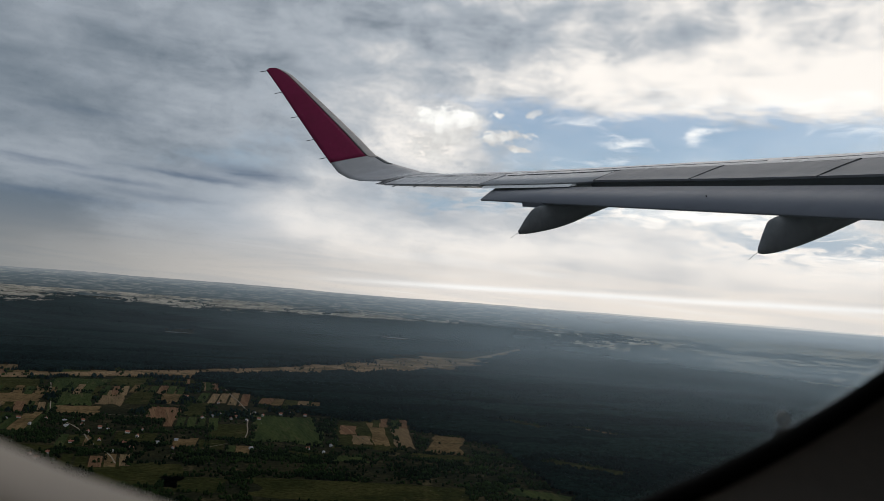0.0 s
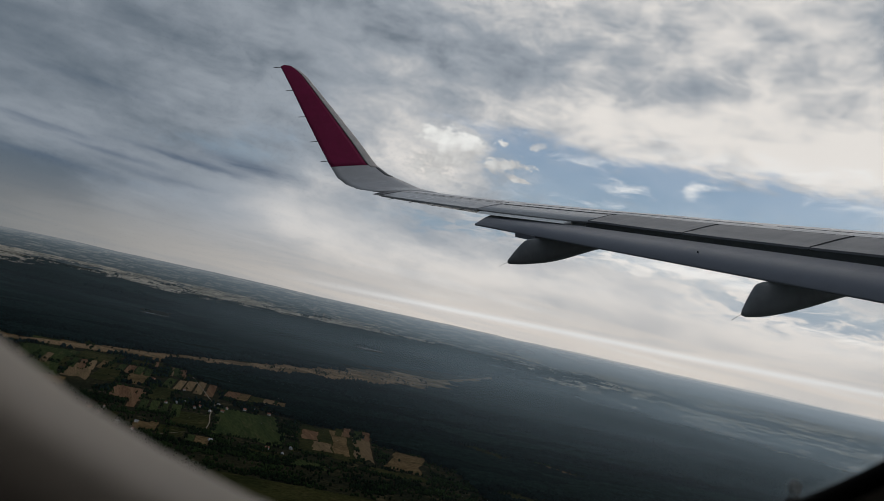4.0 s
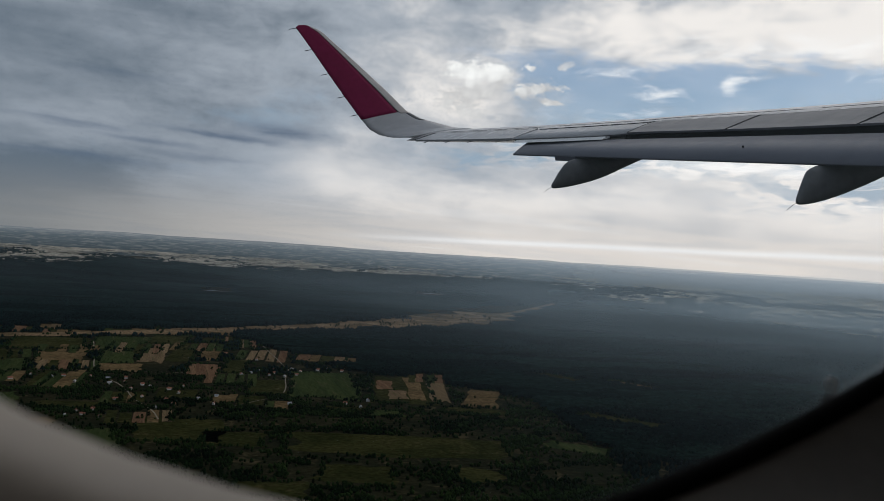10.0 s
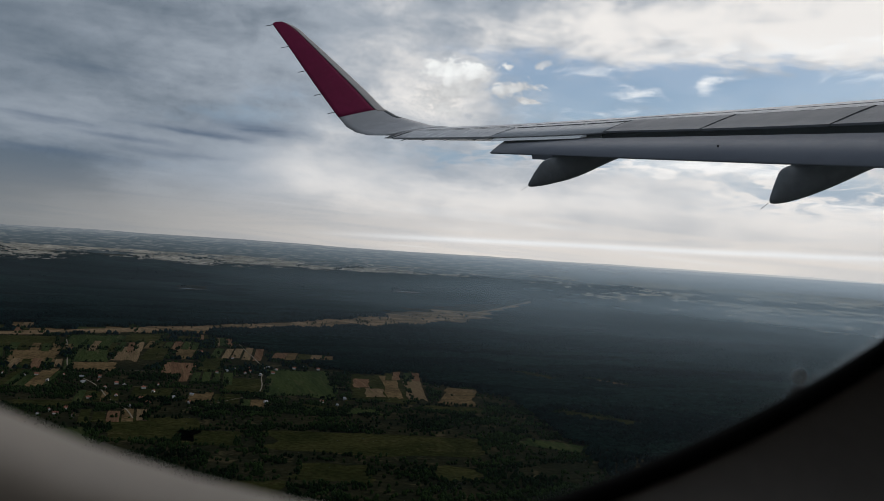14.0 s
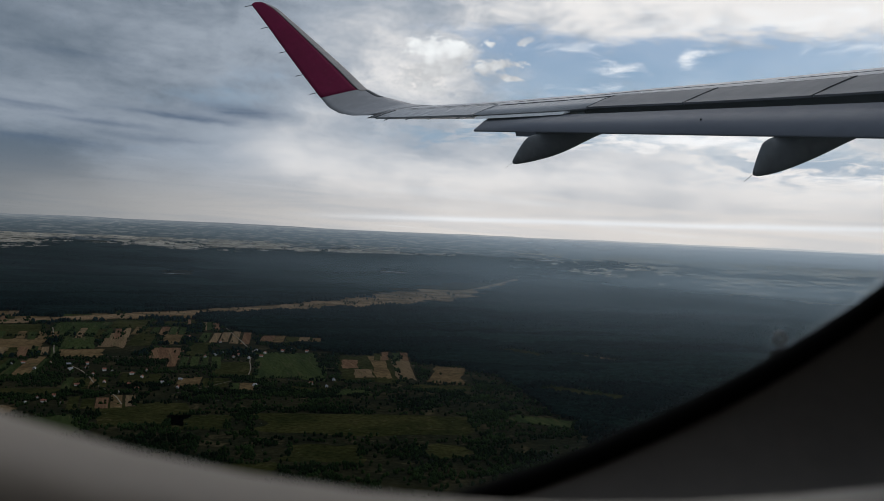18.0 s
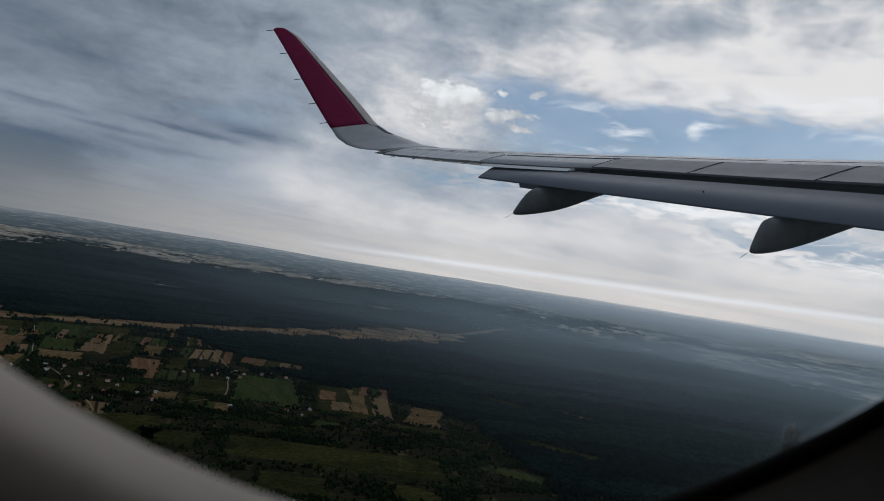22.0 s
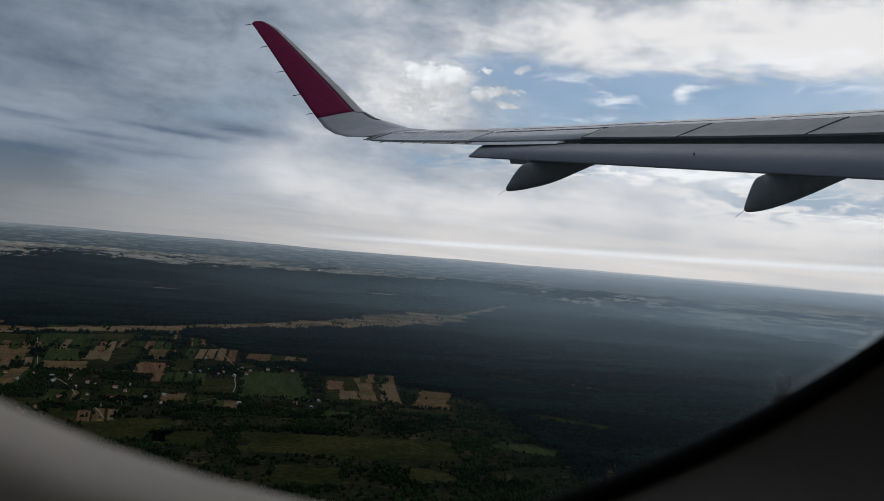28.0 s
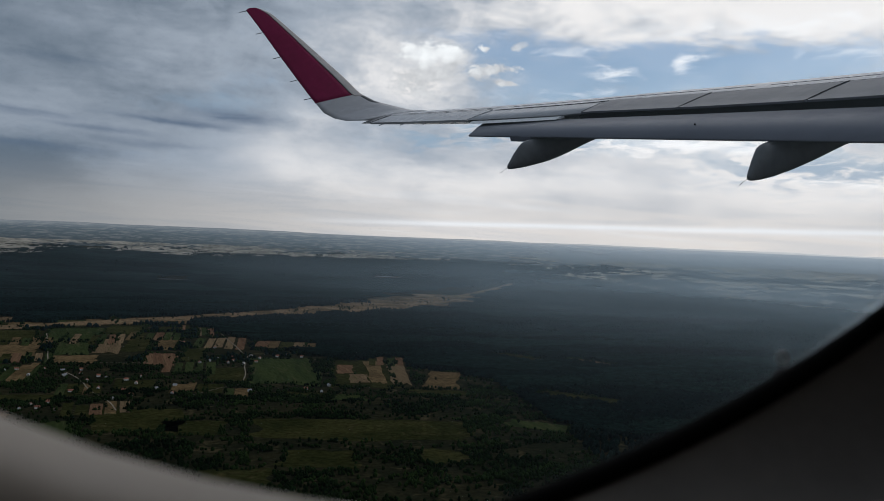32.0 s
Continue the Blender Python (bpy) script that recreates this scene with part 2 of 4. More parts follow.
creamy = N.mix(N.math("MULTIPLY", N.math("MULTIPLY", thread, N.ramp(az, 8.0, 22.0)), 0.95), creamy, rgb(1.06, 1.02, 0.96))
sky = N.mix(N.math("MULTIPLY", haze, 0.85), sky, creamy)
sky = N.mix(N.ramp(el, -1.0, -4.0), sky, rgb(0.06, 0.07, 0.075))
N.add("ShaderNodeOutputWorld", {0: N.add("ShaderNodeBackground", {0: sky, 1: 1.0}).outputs[0]})

sun = new("sun", bpy.data.lights.new("sun", "SUN"))
sun.data.energy, sun.data.angle, sun.data.color = 0.9, radians(12), (1.0, 0.93, 0.82)
a, e = radians(SUN_AZ), radians(SUN_EL)
sun.matrix_world = look((0, 0, 900), (-math.sin(a) * math.cos(e) * 100, -math.cos(a) * math.cos(e) * 100, 900 - math.sin(e) * 100))


# ---- materials ----
def surface(name, c1, c2, scale, rough=0.85, bump=0.0, fine=8.0, metal=0.0, third=None, stretch=(1, 1, 1), dirt=0.25, spec=0.4, through_light=0.0):
    """A two-scale noisy surface: c1 to c2 over patches of 1/scale metres, broken up by grain fine times smaller."""
    m = bpy.data.materials.new(name)
    m.use_nodes = True
    n = Nodes(m.node_tree)
    p = n.add("ShaderNodeMapping", {0: n.add("ShaderNodeTexCoord").outputs["Object"], "Scale": stretch}).outputs[0]
    big, grain = n.noise(p, scale, 5, 0.6, 0.6), n.noise(p, scale * fine, 6, 0.65)
    col = n.mix(n.ramp(big, 0.32, 0.68), rgb(*c1), rgb(*c2))
    if third:
        col = n.mix(n.ramp(n.noise(p, scale * 2.7, 4, 0.6, 0.8), 0.55, 0.72), col, rgb(*third))
    rnd = n.add("ShaderNodeObjectInfo").outputs["Random"]
    shade = n.math("MULTIPLY", n.ramp(grain, 0.25, 0.75, 1 - dirt, 1 + dirt), n.math("MULTIPLY_ADD", rnd, 0.16, 0.92))
    col = n.mix(1.0, col, n.add("ShaderNodeCombineColor", {0: shade, 1: shade, 2: shade}).outputs[0], "MULTIPLY")
    vals = {"Base Color": col, "Roughness": n.ramp(grain, 0.2, 0.8, max(rough - 0.08, 0.02), min(rough + 0.08, 1.0)), "Metallic": metal, "Specular IOR Level": spec}
    if bump:
        vals["Normal"] = n.add("ShaderNodeBump", {"Strength": bump, "Distance": 0.4 / (scale * fine), "Height": grain}).outputs[0]
    shader = n.add("ShaderNodeBsdfPrincipled", vals).outputs[0]
    if through_light:
        leaf = n.add("ShaderNodeBsdfTranslucent", {0: n.mix(1.0, col, rgb(2.2, 2.2, 2.2), "MULTIPLY")}).outputs[0]
        shader = n.add("ShaderNodeMixShader", {0: through_light, 1: shader, 2: leaf}).outputs[0]
    n.add("ShaderNodeOutputMaterial", {0: shader})
    return m


wing_grey = surface("wing_paint", (0.425, 0.415, 0.425), (0.485, 0.475, 0.485), 0.6, 0.24, 0.0, 14, dirt=0.05, stretch=(0.35, 1, 1))
# Flap and spoilers: wing paint darkened, the shade on them put into colour.
flap_shaded = surface("shaded_flap_paint", (0.122, 0.126, 0.156), (0.142, 0.146, 0.176), 0.6, 0.42, 0.0, 14, dirt=0.07, stretch=(0.35, 1, 1))
spoiler_shaded = surface("shaded_spoiler_paint", (0.118, 0.116, 0.130), (0.142, 0.140, 0.155), 0.6, 0.36, 0.0, 14, dirt=0.07, stretch=(0.35, 1, 1))
edge_grey = surface("dull_edge_metal", (0.50, 0.455, 0.425), (0.58, 0.53, 0.50), 2.0, 0.4, 0.0, 9, dirt=0.1)
sky_white = surface("slot_sky_white", (0.86, 0.86, 0.85), (0.90, 0.90, 0.89), 2.0, 0.3, 0.0, 9, dirt=0.03)
fairing_grey = surface("fairing_and_tip_shade_grey", (0.10, 0.103, 0.108), (0.14, 0.143, 0.148), 1.2, 0.42, 0.02, 10, dirt=0.15)
magenta = surface("magenta_paint", (0.16, 0.006, 0.042), (0.20, 0.008, 0.055), 1.0, 0.42, 0.0, 12, dirt=0.08, spec=0.12)
bare_metal = surface("pale_edge_paint", (0.60, 0.585, 0.56), (0.68, 0.665, 0.64), 2.0, 0.34, 0.0, 9, dirt=0.08)
black_gap = surface("black_seal_and_shade", (0.004, 0.004, 0.0045), (0.007, 0.007, 0.0075), 3.0, 0.9, spec=0.03)
wick_dark = surface("static_wick", (0.03, 0.03, 0.03), (0.05, 0.05, 0.05), 6.0, 0.6)
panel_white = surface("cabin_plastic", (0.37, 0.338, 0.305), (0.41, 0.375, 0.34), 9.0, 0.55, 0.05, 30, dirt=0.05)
# Same plastic as the trim, with the reveal's shade put into the colour.
reveal_shaded = surface("shaded_reveal_plastic", (0.165, 0.150, 0.134), (0.195, 0.178, 0.160), 9.0, 0.7, 0.04, 30, dirt=0.06, spec=0.15)
rubber = surface("gasket_rubber", (0.0025, 0.0025, 0.0025), (0.004, 0.004, 0.004), 30.0, 0.9, spec=0.03)


def woods(name, dark, light, stand, spread=0.45, through_light=0.4):
    """Tree crowns seen from high up: stands of different age and kind, about stand metres wide, with paler and darker
    crowns in each and long thin darker bands across.
    """
    m = bpy.data.materials.new(name)
    m.use_nodes = True
    n = Nodes(m.node_tree)
    p = n.add("ShaderNodeTexCoord").outputs["Object"]
    bent = n.add("ShaderNodeVectorMath", {0: p, 1: n.add("ShaderNodeVectorMath", {0: n.add("ShaderNodeTexNoise", {"Vector": p, "Scale": 1.2 / stand, "Detail": 4.0}).outputs["Color"], 1: (stand * 0.9, stand * 0.9, 0.0)}, operation="MULTIPLY").outputs[0]}).outputs[0]
    long = n.add("ShaderNodeMapping", {0: bent, "Rotation": (0.0, 0.0, radians(24)), "Scale": (0.45 / stand, 1.25 / stand, 0.0)}).outputs[0]
    cell = n.add("ShaderNodeSeparateColor", {0: n.add("ShaderNodeTexVoronoi", {"Vector": long, "Scale": 1.0}).outputs["Color"]}).outputs[0]
    broad, tuft = n.noise(p, 0.16 / stand, 4, 0.55), n.noise(p, 0.09, 5, 0.7)
    mixed = n.math("MULTIPLY_ADD", cell, 0.50, n.math("MULTIPLY_ADD", broad, 0.7, n.math("MULTIPLY", tuft, 0.35)))
    col = n.mix(n.ramp(mixed, 0.45, 1.15), rgb(*dark), rgb(*light))
    dark_band = n.ramp(n.noise(n.add("ShaderNodeMapping", {0: bent, "Rotation": (0.0, 0.0, radians(20)), "Scale": (0.10 / stand, 0.9 / stand, 0.0)}).outputs[0], 1.0, 3, 0.5), 0.60, 0.70)
    shade = n.math("MULTIPLY", n.ramp(tuft, 0.25, 0.75, 1 - spread, 1 + spread), n.math("SUBTRACT", 1.0, n.math("MULTIPLY", dark_band, 0.45)))
    col = n.mix(1.0, col, n.add("ShaderNodeCombineColor", {0: shade, 1: shade, 2: shade}).outputs[0], "MULTIPLY")
    top = n.add("ShaderNodeBsdfPrincipled", {"Base Color": col, "Roughness": 0.9, "Specular IOR Level": 0.0}).outputs[0]
    leaf = n.add("ShaderNodeBsdfTranslucent", {0: n.mix(1.0, col, rgb(2.0, 2.0, 2.0), "MULTIPLY")}).outputs[0]
    n.add("ShaderNodeOutputMaterial", {0: n.add("ShaderNodeMixShader", {0: through_light, 1: top, 2: leaf}).outputs[0]})
    return m


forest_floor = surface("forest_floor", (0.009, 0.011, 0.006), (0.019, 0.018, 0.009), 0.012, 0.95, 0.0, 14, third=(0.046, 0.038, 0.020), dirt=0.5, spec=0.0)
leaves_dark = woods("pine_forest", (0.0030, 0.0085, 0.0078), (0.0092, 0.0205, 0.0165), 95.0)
# Bluer and paler than the near pines: distance haze put into the leaves.
leaves_hazed = woods("middle_forest", (0.0040, 0.0102, 0.0108), (0.0105, 0.0225, 0.0215), 130.0)
leaves_green = woods("broadleaf_crowns", (0.0040, 0.0098, 0.0036), (0.018, 0.031, 0.009), 30.0, 0.5, 0.2)
bark = surface("bark", (0.06, 0.045, 0.03), (0.10, 0.08, 0.055), 1.5, 0.95, spec=0.0)
FIELDS = {
    "stubble": surface("stubble_field", (0.100, 0.070, 0.040), (0.150, 0.105, 0.060), 0.02, 0.95, 0.0, 9, third=(0.085, 0.075, 0.034), stretch=(5, 0.25, 1), dirt=0.4, spec=0.0),
    "tan": surface("dry_grass", (0.068, 0.047, 0.023), (0.118, 0.080, 0.039), 0.016, 0.95, 0.0, 10, third=(0.050, 0.046, 0.020), dirt=0.45, spec=0.0),
    "green": surface("green_field", (0.018, 0.027, 0.010), (0.032, 0.042, 0.014), 0.014, 0.95, 0.0, 10, third=(0.050, 0.048, 0.022), stretch=(3, 0.3, 1), dirt=0.4, spec=0.0),
    "olive": surface("olive_meadow", (0.014, 0.017, 0.0055), (0.030, 0.030, 0.010), 0.014, 0.95, 0.0, 12, third=(0.042, 0.036, 0.015), dirt=0.5, spec=0.0),
    "brown": surface("ploughed_field", (0.085, 0.048, 0.028), (0.132, 0.078, 0.045), 0.02, 0.95, 0.0, 9, third=(0.055, 0.042, 0.022), stretch=(6, 0.2, 1), dirt=0.35, spec=0.0),
}
meadow_mat = surface("valley_grass", (0.080, 0.056, 0.030), (0.175, 0.120, 0.070), 0.012, 0.95, 0.0, 9, third=(0.040, 0.045, 0.022), dirt=0.45, spec=0.0)
sandy = surface("sandy_track", (0.15, 0.13, 0.10), (0.21, 0.18, 0.14), 0.03, 0.95, spec=0.0)
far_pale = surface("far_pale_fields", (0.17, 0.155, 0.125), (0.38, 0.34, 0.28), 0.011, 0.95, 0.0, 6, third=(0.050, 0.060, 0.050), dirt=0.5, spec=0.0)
# Far fields on the sunward bank, made paler to paint the haze there.
far_hazed = surface("far_hazed_fields", (0.34, 0.31, 0.25), (0.64, 0.58, 0.47), 0.010, 0.95, 0.0, 5, third=(0.055, 0.065, 0.05), dirt=0.5, spec=0.0)
water = surface("pond_water", (0.30, 0.33, 0.36), (0.36, 0.39, 0.42), 0.02, 0.12, spec=0.9)
white_wall = surface("rendered_wall", (0.62, 0.60, 0.56), (0.72, 0.70, 0.66), 0.3, 0.9, spec=0.0)
roof_red = surface("roof_tiles", (0.20, 0.075, 0.045), (0.27, 0.11, 0.07), 0.6, 0.85)
roof_grey = surface("roof_sheet", (0.22, 0.22, 0.23), (0.30, 0.30, 0.31), 0.6, 0.6)
dark_glass = surface("window_glass", (0.02, 0.025, 0.03), (0.03, 0.035, 0.04), 1.0, 0.1)

# far woods and fields that never shift, their haze put in as glow
upland = bpy.data.materials.new("haze_glow_land")
upland.use_nodes = True
n = Nodes(upland.node_tree)
pos = n.add("ShaderNodeTexCoord").outputs["Object"]
px_, py_, pz_ = n.add("ShaderNodeSeparateXYZ", {0: pos}).outputs
turn = n.math("ARCTAN2", px_, py_)
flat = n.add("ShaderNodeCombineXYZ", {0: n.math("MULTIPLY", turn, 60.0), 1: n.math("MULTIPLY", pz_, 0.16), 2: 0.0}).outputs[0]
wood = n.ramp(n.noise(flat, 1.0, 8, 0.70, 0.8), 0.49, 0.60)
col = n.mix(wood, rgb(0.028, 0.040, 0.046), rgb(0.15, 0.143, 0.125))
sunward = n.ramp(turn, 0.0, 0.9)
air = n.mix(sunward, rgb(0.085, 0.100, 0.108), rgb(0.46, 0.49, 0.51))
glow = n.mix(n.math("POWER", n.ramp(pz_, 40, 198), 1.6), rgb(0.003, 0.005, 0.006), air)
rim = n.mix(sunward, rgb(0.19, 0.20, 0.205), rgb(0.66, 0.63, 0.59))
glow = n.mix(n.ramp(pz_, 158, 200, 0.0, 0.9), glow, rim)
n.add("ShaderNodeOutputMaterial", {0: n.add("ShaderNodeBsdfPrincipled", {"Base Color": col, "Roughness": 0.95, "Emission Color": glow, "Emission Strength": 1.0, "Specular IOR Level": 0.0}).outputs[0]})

# sheet that imitates aerial haze, thicker far off and towards the sun
haze_mat = bpy.data.materials.new("ground_mist")
haze_mat.use_nodes = True
n = Nodes(haze_mat.node_tree)
pos = n.add("ShaderNodeTexCoord").outputs["Object"]
mx, my, _ = n.add("ShaderNodeSeparateXYZ", {0: pos}).outputs
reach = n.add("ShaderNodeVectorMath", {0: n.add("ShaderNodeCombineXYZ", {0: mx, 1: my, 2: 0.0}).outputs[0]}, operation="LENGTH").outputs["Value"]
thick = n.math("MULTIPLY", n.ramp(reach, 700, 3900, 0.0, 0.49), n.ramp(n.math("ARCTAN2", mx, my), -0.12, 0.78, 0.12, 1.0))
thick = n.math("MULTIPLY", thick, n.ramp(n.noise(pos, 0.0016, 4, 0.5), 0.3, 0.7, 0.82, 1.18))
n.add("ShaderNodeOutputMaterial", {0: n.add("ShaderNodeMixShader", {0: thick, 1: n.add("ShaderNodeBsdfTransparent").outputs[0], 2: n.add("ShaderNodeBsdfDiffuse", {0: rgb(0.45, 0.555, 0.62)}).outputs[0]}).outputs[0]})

# dusty clear pane: thin dust that daylight catches, and a painted veil of haze
pane_mat = bpy.data.materials.new("dust_and_haze_pane")
pane_mat.use_nodes = True
n = Nodes(pane_mat.node_tree)
pos = n.add("ShaderNodeTexCoord").outputs["Object"]
dust_and_haze = n.math("ADD", n.ramp(n.noise(pos, 9.0, 5, 0.6), 0.3, 0.75, 0.0012, 0.004), n.ramp(n.noise(pos, 120.0, 3, 0.6), 0.55, 0.9, 0.0, 0.006))
ahead, _, up = n.add("ShaderNodeSeparateXYZ", {0: pos}).outputs
# veil painting far haze, laid along the horizon as the camera sees it
level = n.math("MULTIPLY_ADD", ahead, 0.292, n.math("MULTIPLY", up, 0.956))
haze_veil = n.math("MULTIPLY", n.ramp(ahead, 0.0, 0.16, 0.0, 0.037), n.ramp(level, -0.055, -0.004, 0.35, 1.0))
dust_and_haze = n.math("ADD", dust_and_haze, n.math("MULTIPLY", haze_veil, n.ramp(n.noise(pos, 14.0, 4, 0.6), 0.25, 0.75, 0.75, 1.25)))
gap = n.add("ShaderNodeVectorMath", {0: pos, 1: (0.1420, 0.178, -0.0684)}, operation="DISTANCE").outputs["Value"]
dust_and_haze = n.math("ADD", dust_and_haze, n.ramp(n.math("ADD", gap, n.ramp(n.noise(pos, 300.0, 3, 0.6), 0.3, 0.7, -0.002, 0.002)), 0.005, 0.001, 0.0, 0.045))
film = n.add("ShaderNodeMixShader", {0: dust_and_haze, 1: n.add("ShaderNodeBsdfTransparent", {0: rgb(0.97, 0.975, 0.98)}).outputs[0],
                                     2: n.add("ShaderNodeBsdfTranslucent", {0: rgb(0.72, 0.88, 0.98)}).outputs[0]}).outputs[0]
n.add("ShaderNodeOutputMaterial", {0: film})
# Milky film, thickened ahead to paint the light that the bevel catches.
edge_mat = bpy.data.materials.new("pane_edge_glint")
edge_mat.use_nodes = True
n = Nodes(edge_mat.node_tree)
pos = n.add("ShaderNodeTexCoord").outputs["Object"]
ahead, _, up = n.add("ShaderNodeSeparateXYZ", {0: pos}).outputs
film = n.add("ShaderNodeMixShader", {0: n.math("MULTIPLY", n.ramp(n.noise(pos, 25.0, 4, 0.6), 0.3, 0.7, 0.7, 1.2), n.ramp(ahead, 0.12, 0.21, 0.01, 0.30)), 1: n.add("ShaderNodeBsdfTransparent").outputs[0],
                                     2: n.add("ShaderNodeBsdfTranslucent", {0: rgb(0.8, 0.83, 0.86)}).outputs[0]}).outputs[0]
n.add("ShaderNodeOutputMaterial", {0: film})


# ---- helpers of this scene ----
def mesh(name, verts, faces, material, smooth=False):
    me = bpy.data.meshes.new(name)
    me.from_pydata([tuple(v) for v in verts], [], [tuple(f) for f in faces])
    me.materials.append(material)
    if smooth:
        me.polygons.foreach_set("use_smooth", [True] * len(me.polygons))
    me.update()
    return me


def part(name, data, parent, label=""):
    """Links mesh data as one object under a thing or a part."""
    ob = new(name, data)
    ob.parent = parent
    return tagged(ob, label)


def loft(rows, close_v=True, caps=True):
    """Verts and quads through rows of equally many points; close_v: each row is a closed ring."""
    k = len(rows[0])
    verts = [p for row in rows for p in row]
    faces = []
    for i in range(len(rows) - 1):
        for j in range(k if close_v else k - 1):
            q = (j + 1) % k
            faces.append((i * k + j, i * k + q, (i + 1) * k + q, (i + 1) * k + j))
    if caps and close_v:
        faces += [tuple(range(k))[::-1], tuple(range((len(rows) - 1) * k, len(rows) * k))]
    return verts, faces


def lerp(x, *knots):
    return float(np.interp(x, [k[0] for k in knots], [k[1] for k in knots]))

# ---- ground ----
def rise(r):
    """Height of the land at r metres from below the aircraft: a plain, then a rise shaped to meet the camera's horizon.
    """
    s = min(max((r - 3000.0) / 1900.0, 0.0), 1.0)
    return 190.0 * s ** 1.6


def ring_sheet(r0, r1, nr, ns):
    verts, faces = [], []
    for i in range(nr + 1):
        r = r0 + (r1 - r0) * i / nr
        for j in range(ns):
            t = 2 * math.pi * j / ns
            wob = 0.0 if r < 4300 else 7.0 * (noise.noise((math.cos(t) * 9, math.sin(t) * 9, 0.5)) + 0.4 * noise.noise((math.cos(t) * 40, math.sin(t) * 40, 2.5)))* (r - 4300) / 600
            verts.append((r * math.sin(t), r * math.cos(t), rise(r) + wob))
    for i in range(nr):
        for j in range(ns):
            q = (j + 1) % ns
            faces.append((i * ns + j, (i + 1) * ns + j, (i + 1) * ns + q, i * ns + q))
    return verts, faces


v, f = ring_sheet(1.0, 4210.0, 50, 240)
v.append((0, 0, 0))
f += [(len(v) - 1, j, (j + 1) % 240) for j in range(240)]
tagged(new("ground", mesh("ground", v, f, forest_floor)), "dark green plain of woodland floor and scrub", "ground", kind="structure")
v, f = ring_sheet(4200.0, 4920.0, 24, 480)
tagged(new("backdrop", mesh("backdrop", v, f, upland, True)), "far woods and fields raised to the horizon, haze put in as glow", "distance", kind="structure")


# ---- wing ----
def flap_x(y):
    return 4.85 - 0.179 * (y - 11.94)


def top_z(y):
    """Height of the wing's upper skin at its rear edge."""
    return -0.41 + 0.106 * (y - 7) + 0.0030 * (y - 7) ** 2


def rear_off(y):
    """How far the fixed skin's rear edge lies ahead of the flap's rear edge line."""
    return lerp(y, (10.4, 0.85), (10.75, 0.72), (12.4, 0.47), (15.4, 0.11), (16.0, 0.03))


def nose_off(y):
    return lerp(y, (0.3, 5.6), (4.7, 4.1), (7, 3.45), (12, 2.45), (15.4, 1.6), (15.9, 1.25))


SKIN = ((0.0, 0.0), (0.12, 0.045), (0.27, 0.085), (0.42, 0.078), (0.55, 0.055), (0.70, 0.005), (0.84, -0.075), (0.95, -0.165), (1.0, -0.245))
UNDER = ((0.95, -0.31), (0.80, -0.345), (0.55, -0.32), (0.30, -0.21), (0.10, -0.075), (0.0, -0.012))


def size_at(y):
    return lerp(y, (0.3, 1.5), (7, 1.12), (12, 0.85), (15.4, 0.55), (15.9, 0.5))


def skin_point(y, u, dz):
    r, k = rear_off(y), size_at(y)
    return (flap_x(y) + r + (nose_off(y) - r) * u, y, top_z(y) + dz * k)


def skin_z(u):
    return lerp(u, *SKIN)


wing = tagged(new("aircraft_wing"), "grey airliner wing with lowered flap and magenta upturned tip", "wing")
wing.matrix_world = CLIMB
ys = [0.3, 2, 4, 5.5, 6.5, 7.5, 8.5, 9.5, 10.3, 10.5, 10.75, 11.5, 12.4, 12.7, 13.5, 14.3, 15.0, 15.45]
rows = [[skin_point(y, u, d) for u, d in SKIN + UNDER] for y in ys]
part("main_panel", mesh("main_panel", *loft(rows), wing_grey, True), wing)


def strip_on_skin(name, y0, y1, u0, u1, lift, material, label="", steps=6, us=4, edge=0.0):
    """A thin panel lying on the wing's skin between two spans and two chord stations."""
    top = []
    for i in range(steps + 1):
        y = y0 + (y1 - y0) * i / steps
        a = [skin_point(y, u0 + (u1 - u0) * j / us, skin_z(u0 + (u1 - u0) * j / us)) for j in range(us + 1)]
        top.append([(p[0], p[1], p[2] + lift) for p in a] + [(p[0], p[1], p[2] - 0.012 - edge) for p in reversed(a)])
    return part(name, mesh(name, *loft(top), material), wing, label)


# spoilers, their dark joints and the seal line ahead of them
joints = (10.5, 8.85, 7.15, 5.4, 3.2)
for y1, y0 in zip(joints, joints[1:]):
    strip_on_skin("spoiler", y0 + 0.018, y1 - 0.018, -0.012, 0.218, 0.012, spoiler_shaded)
for y in joints:
    sp = [(skin_point(y + 0.012 * s, u, skin_z(u) + 0.016)) for s in (-1, 1) for u in (0.0, 0.08, 0.15, 0.218)]
    lo = [(p[0], p[1], p[2] - 0.02) for p in sp]
    part("panel_joint", mesh("panel_joint", sp + lo, [(0, 1, 5, 4), (1, 2, 6, 5), (2, 3, 7, 6), (8, 12, 13, 9), (9, 13, 14, 10), (10, 14, 15, 11), (0, 4, 12, 8), (3, 11, 15, 7)], black_gap), wing)
for y0, y1 in ((3.2, 7.1), (7.12, 10.45), (10.5, 12.55)):
    strip_on_skin("seal_line", y0, y1, 0.226, 0.234, 0.005, black_gap, us=1, steps=12)
for y0, y1 in ((3.2, 8.3), (8.5, 12.4), (12.7, 15.0)):
    strip_on_skin("skin_joint", y0, y1, 0.335, 0.340, 0.004, wick_dark, us=1, steps=12)
strip_on_skin("aileron", 12.62, 15.15, -0.01, 0.24, 0.010, wing_grey, "grey aileron near the wing tip", edge=0.01)
strip_on_skin("aileron_gap", 12.66, 15.1, 0.247, 0.257, 0.007, black_gap, us=1, steps=12)
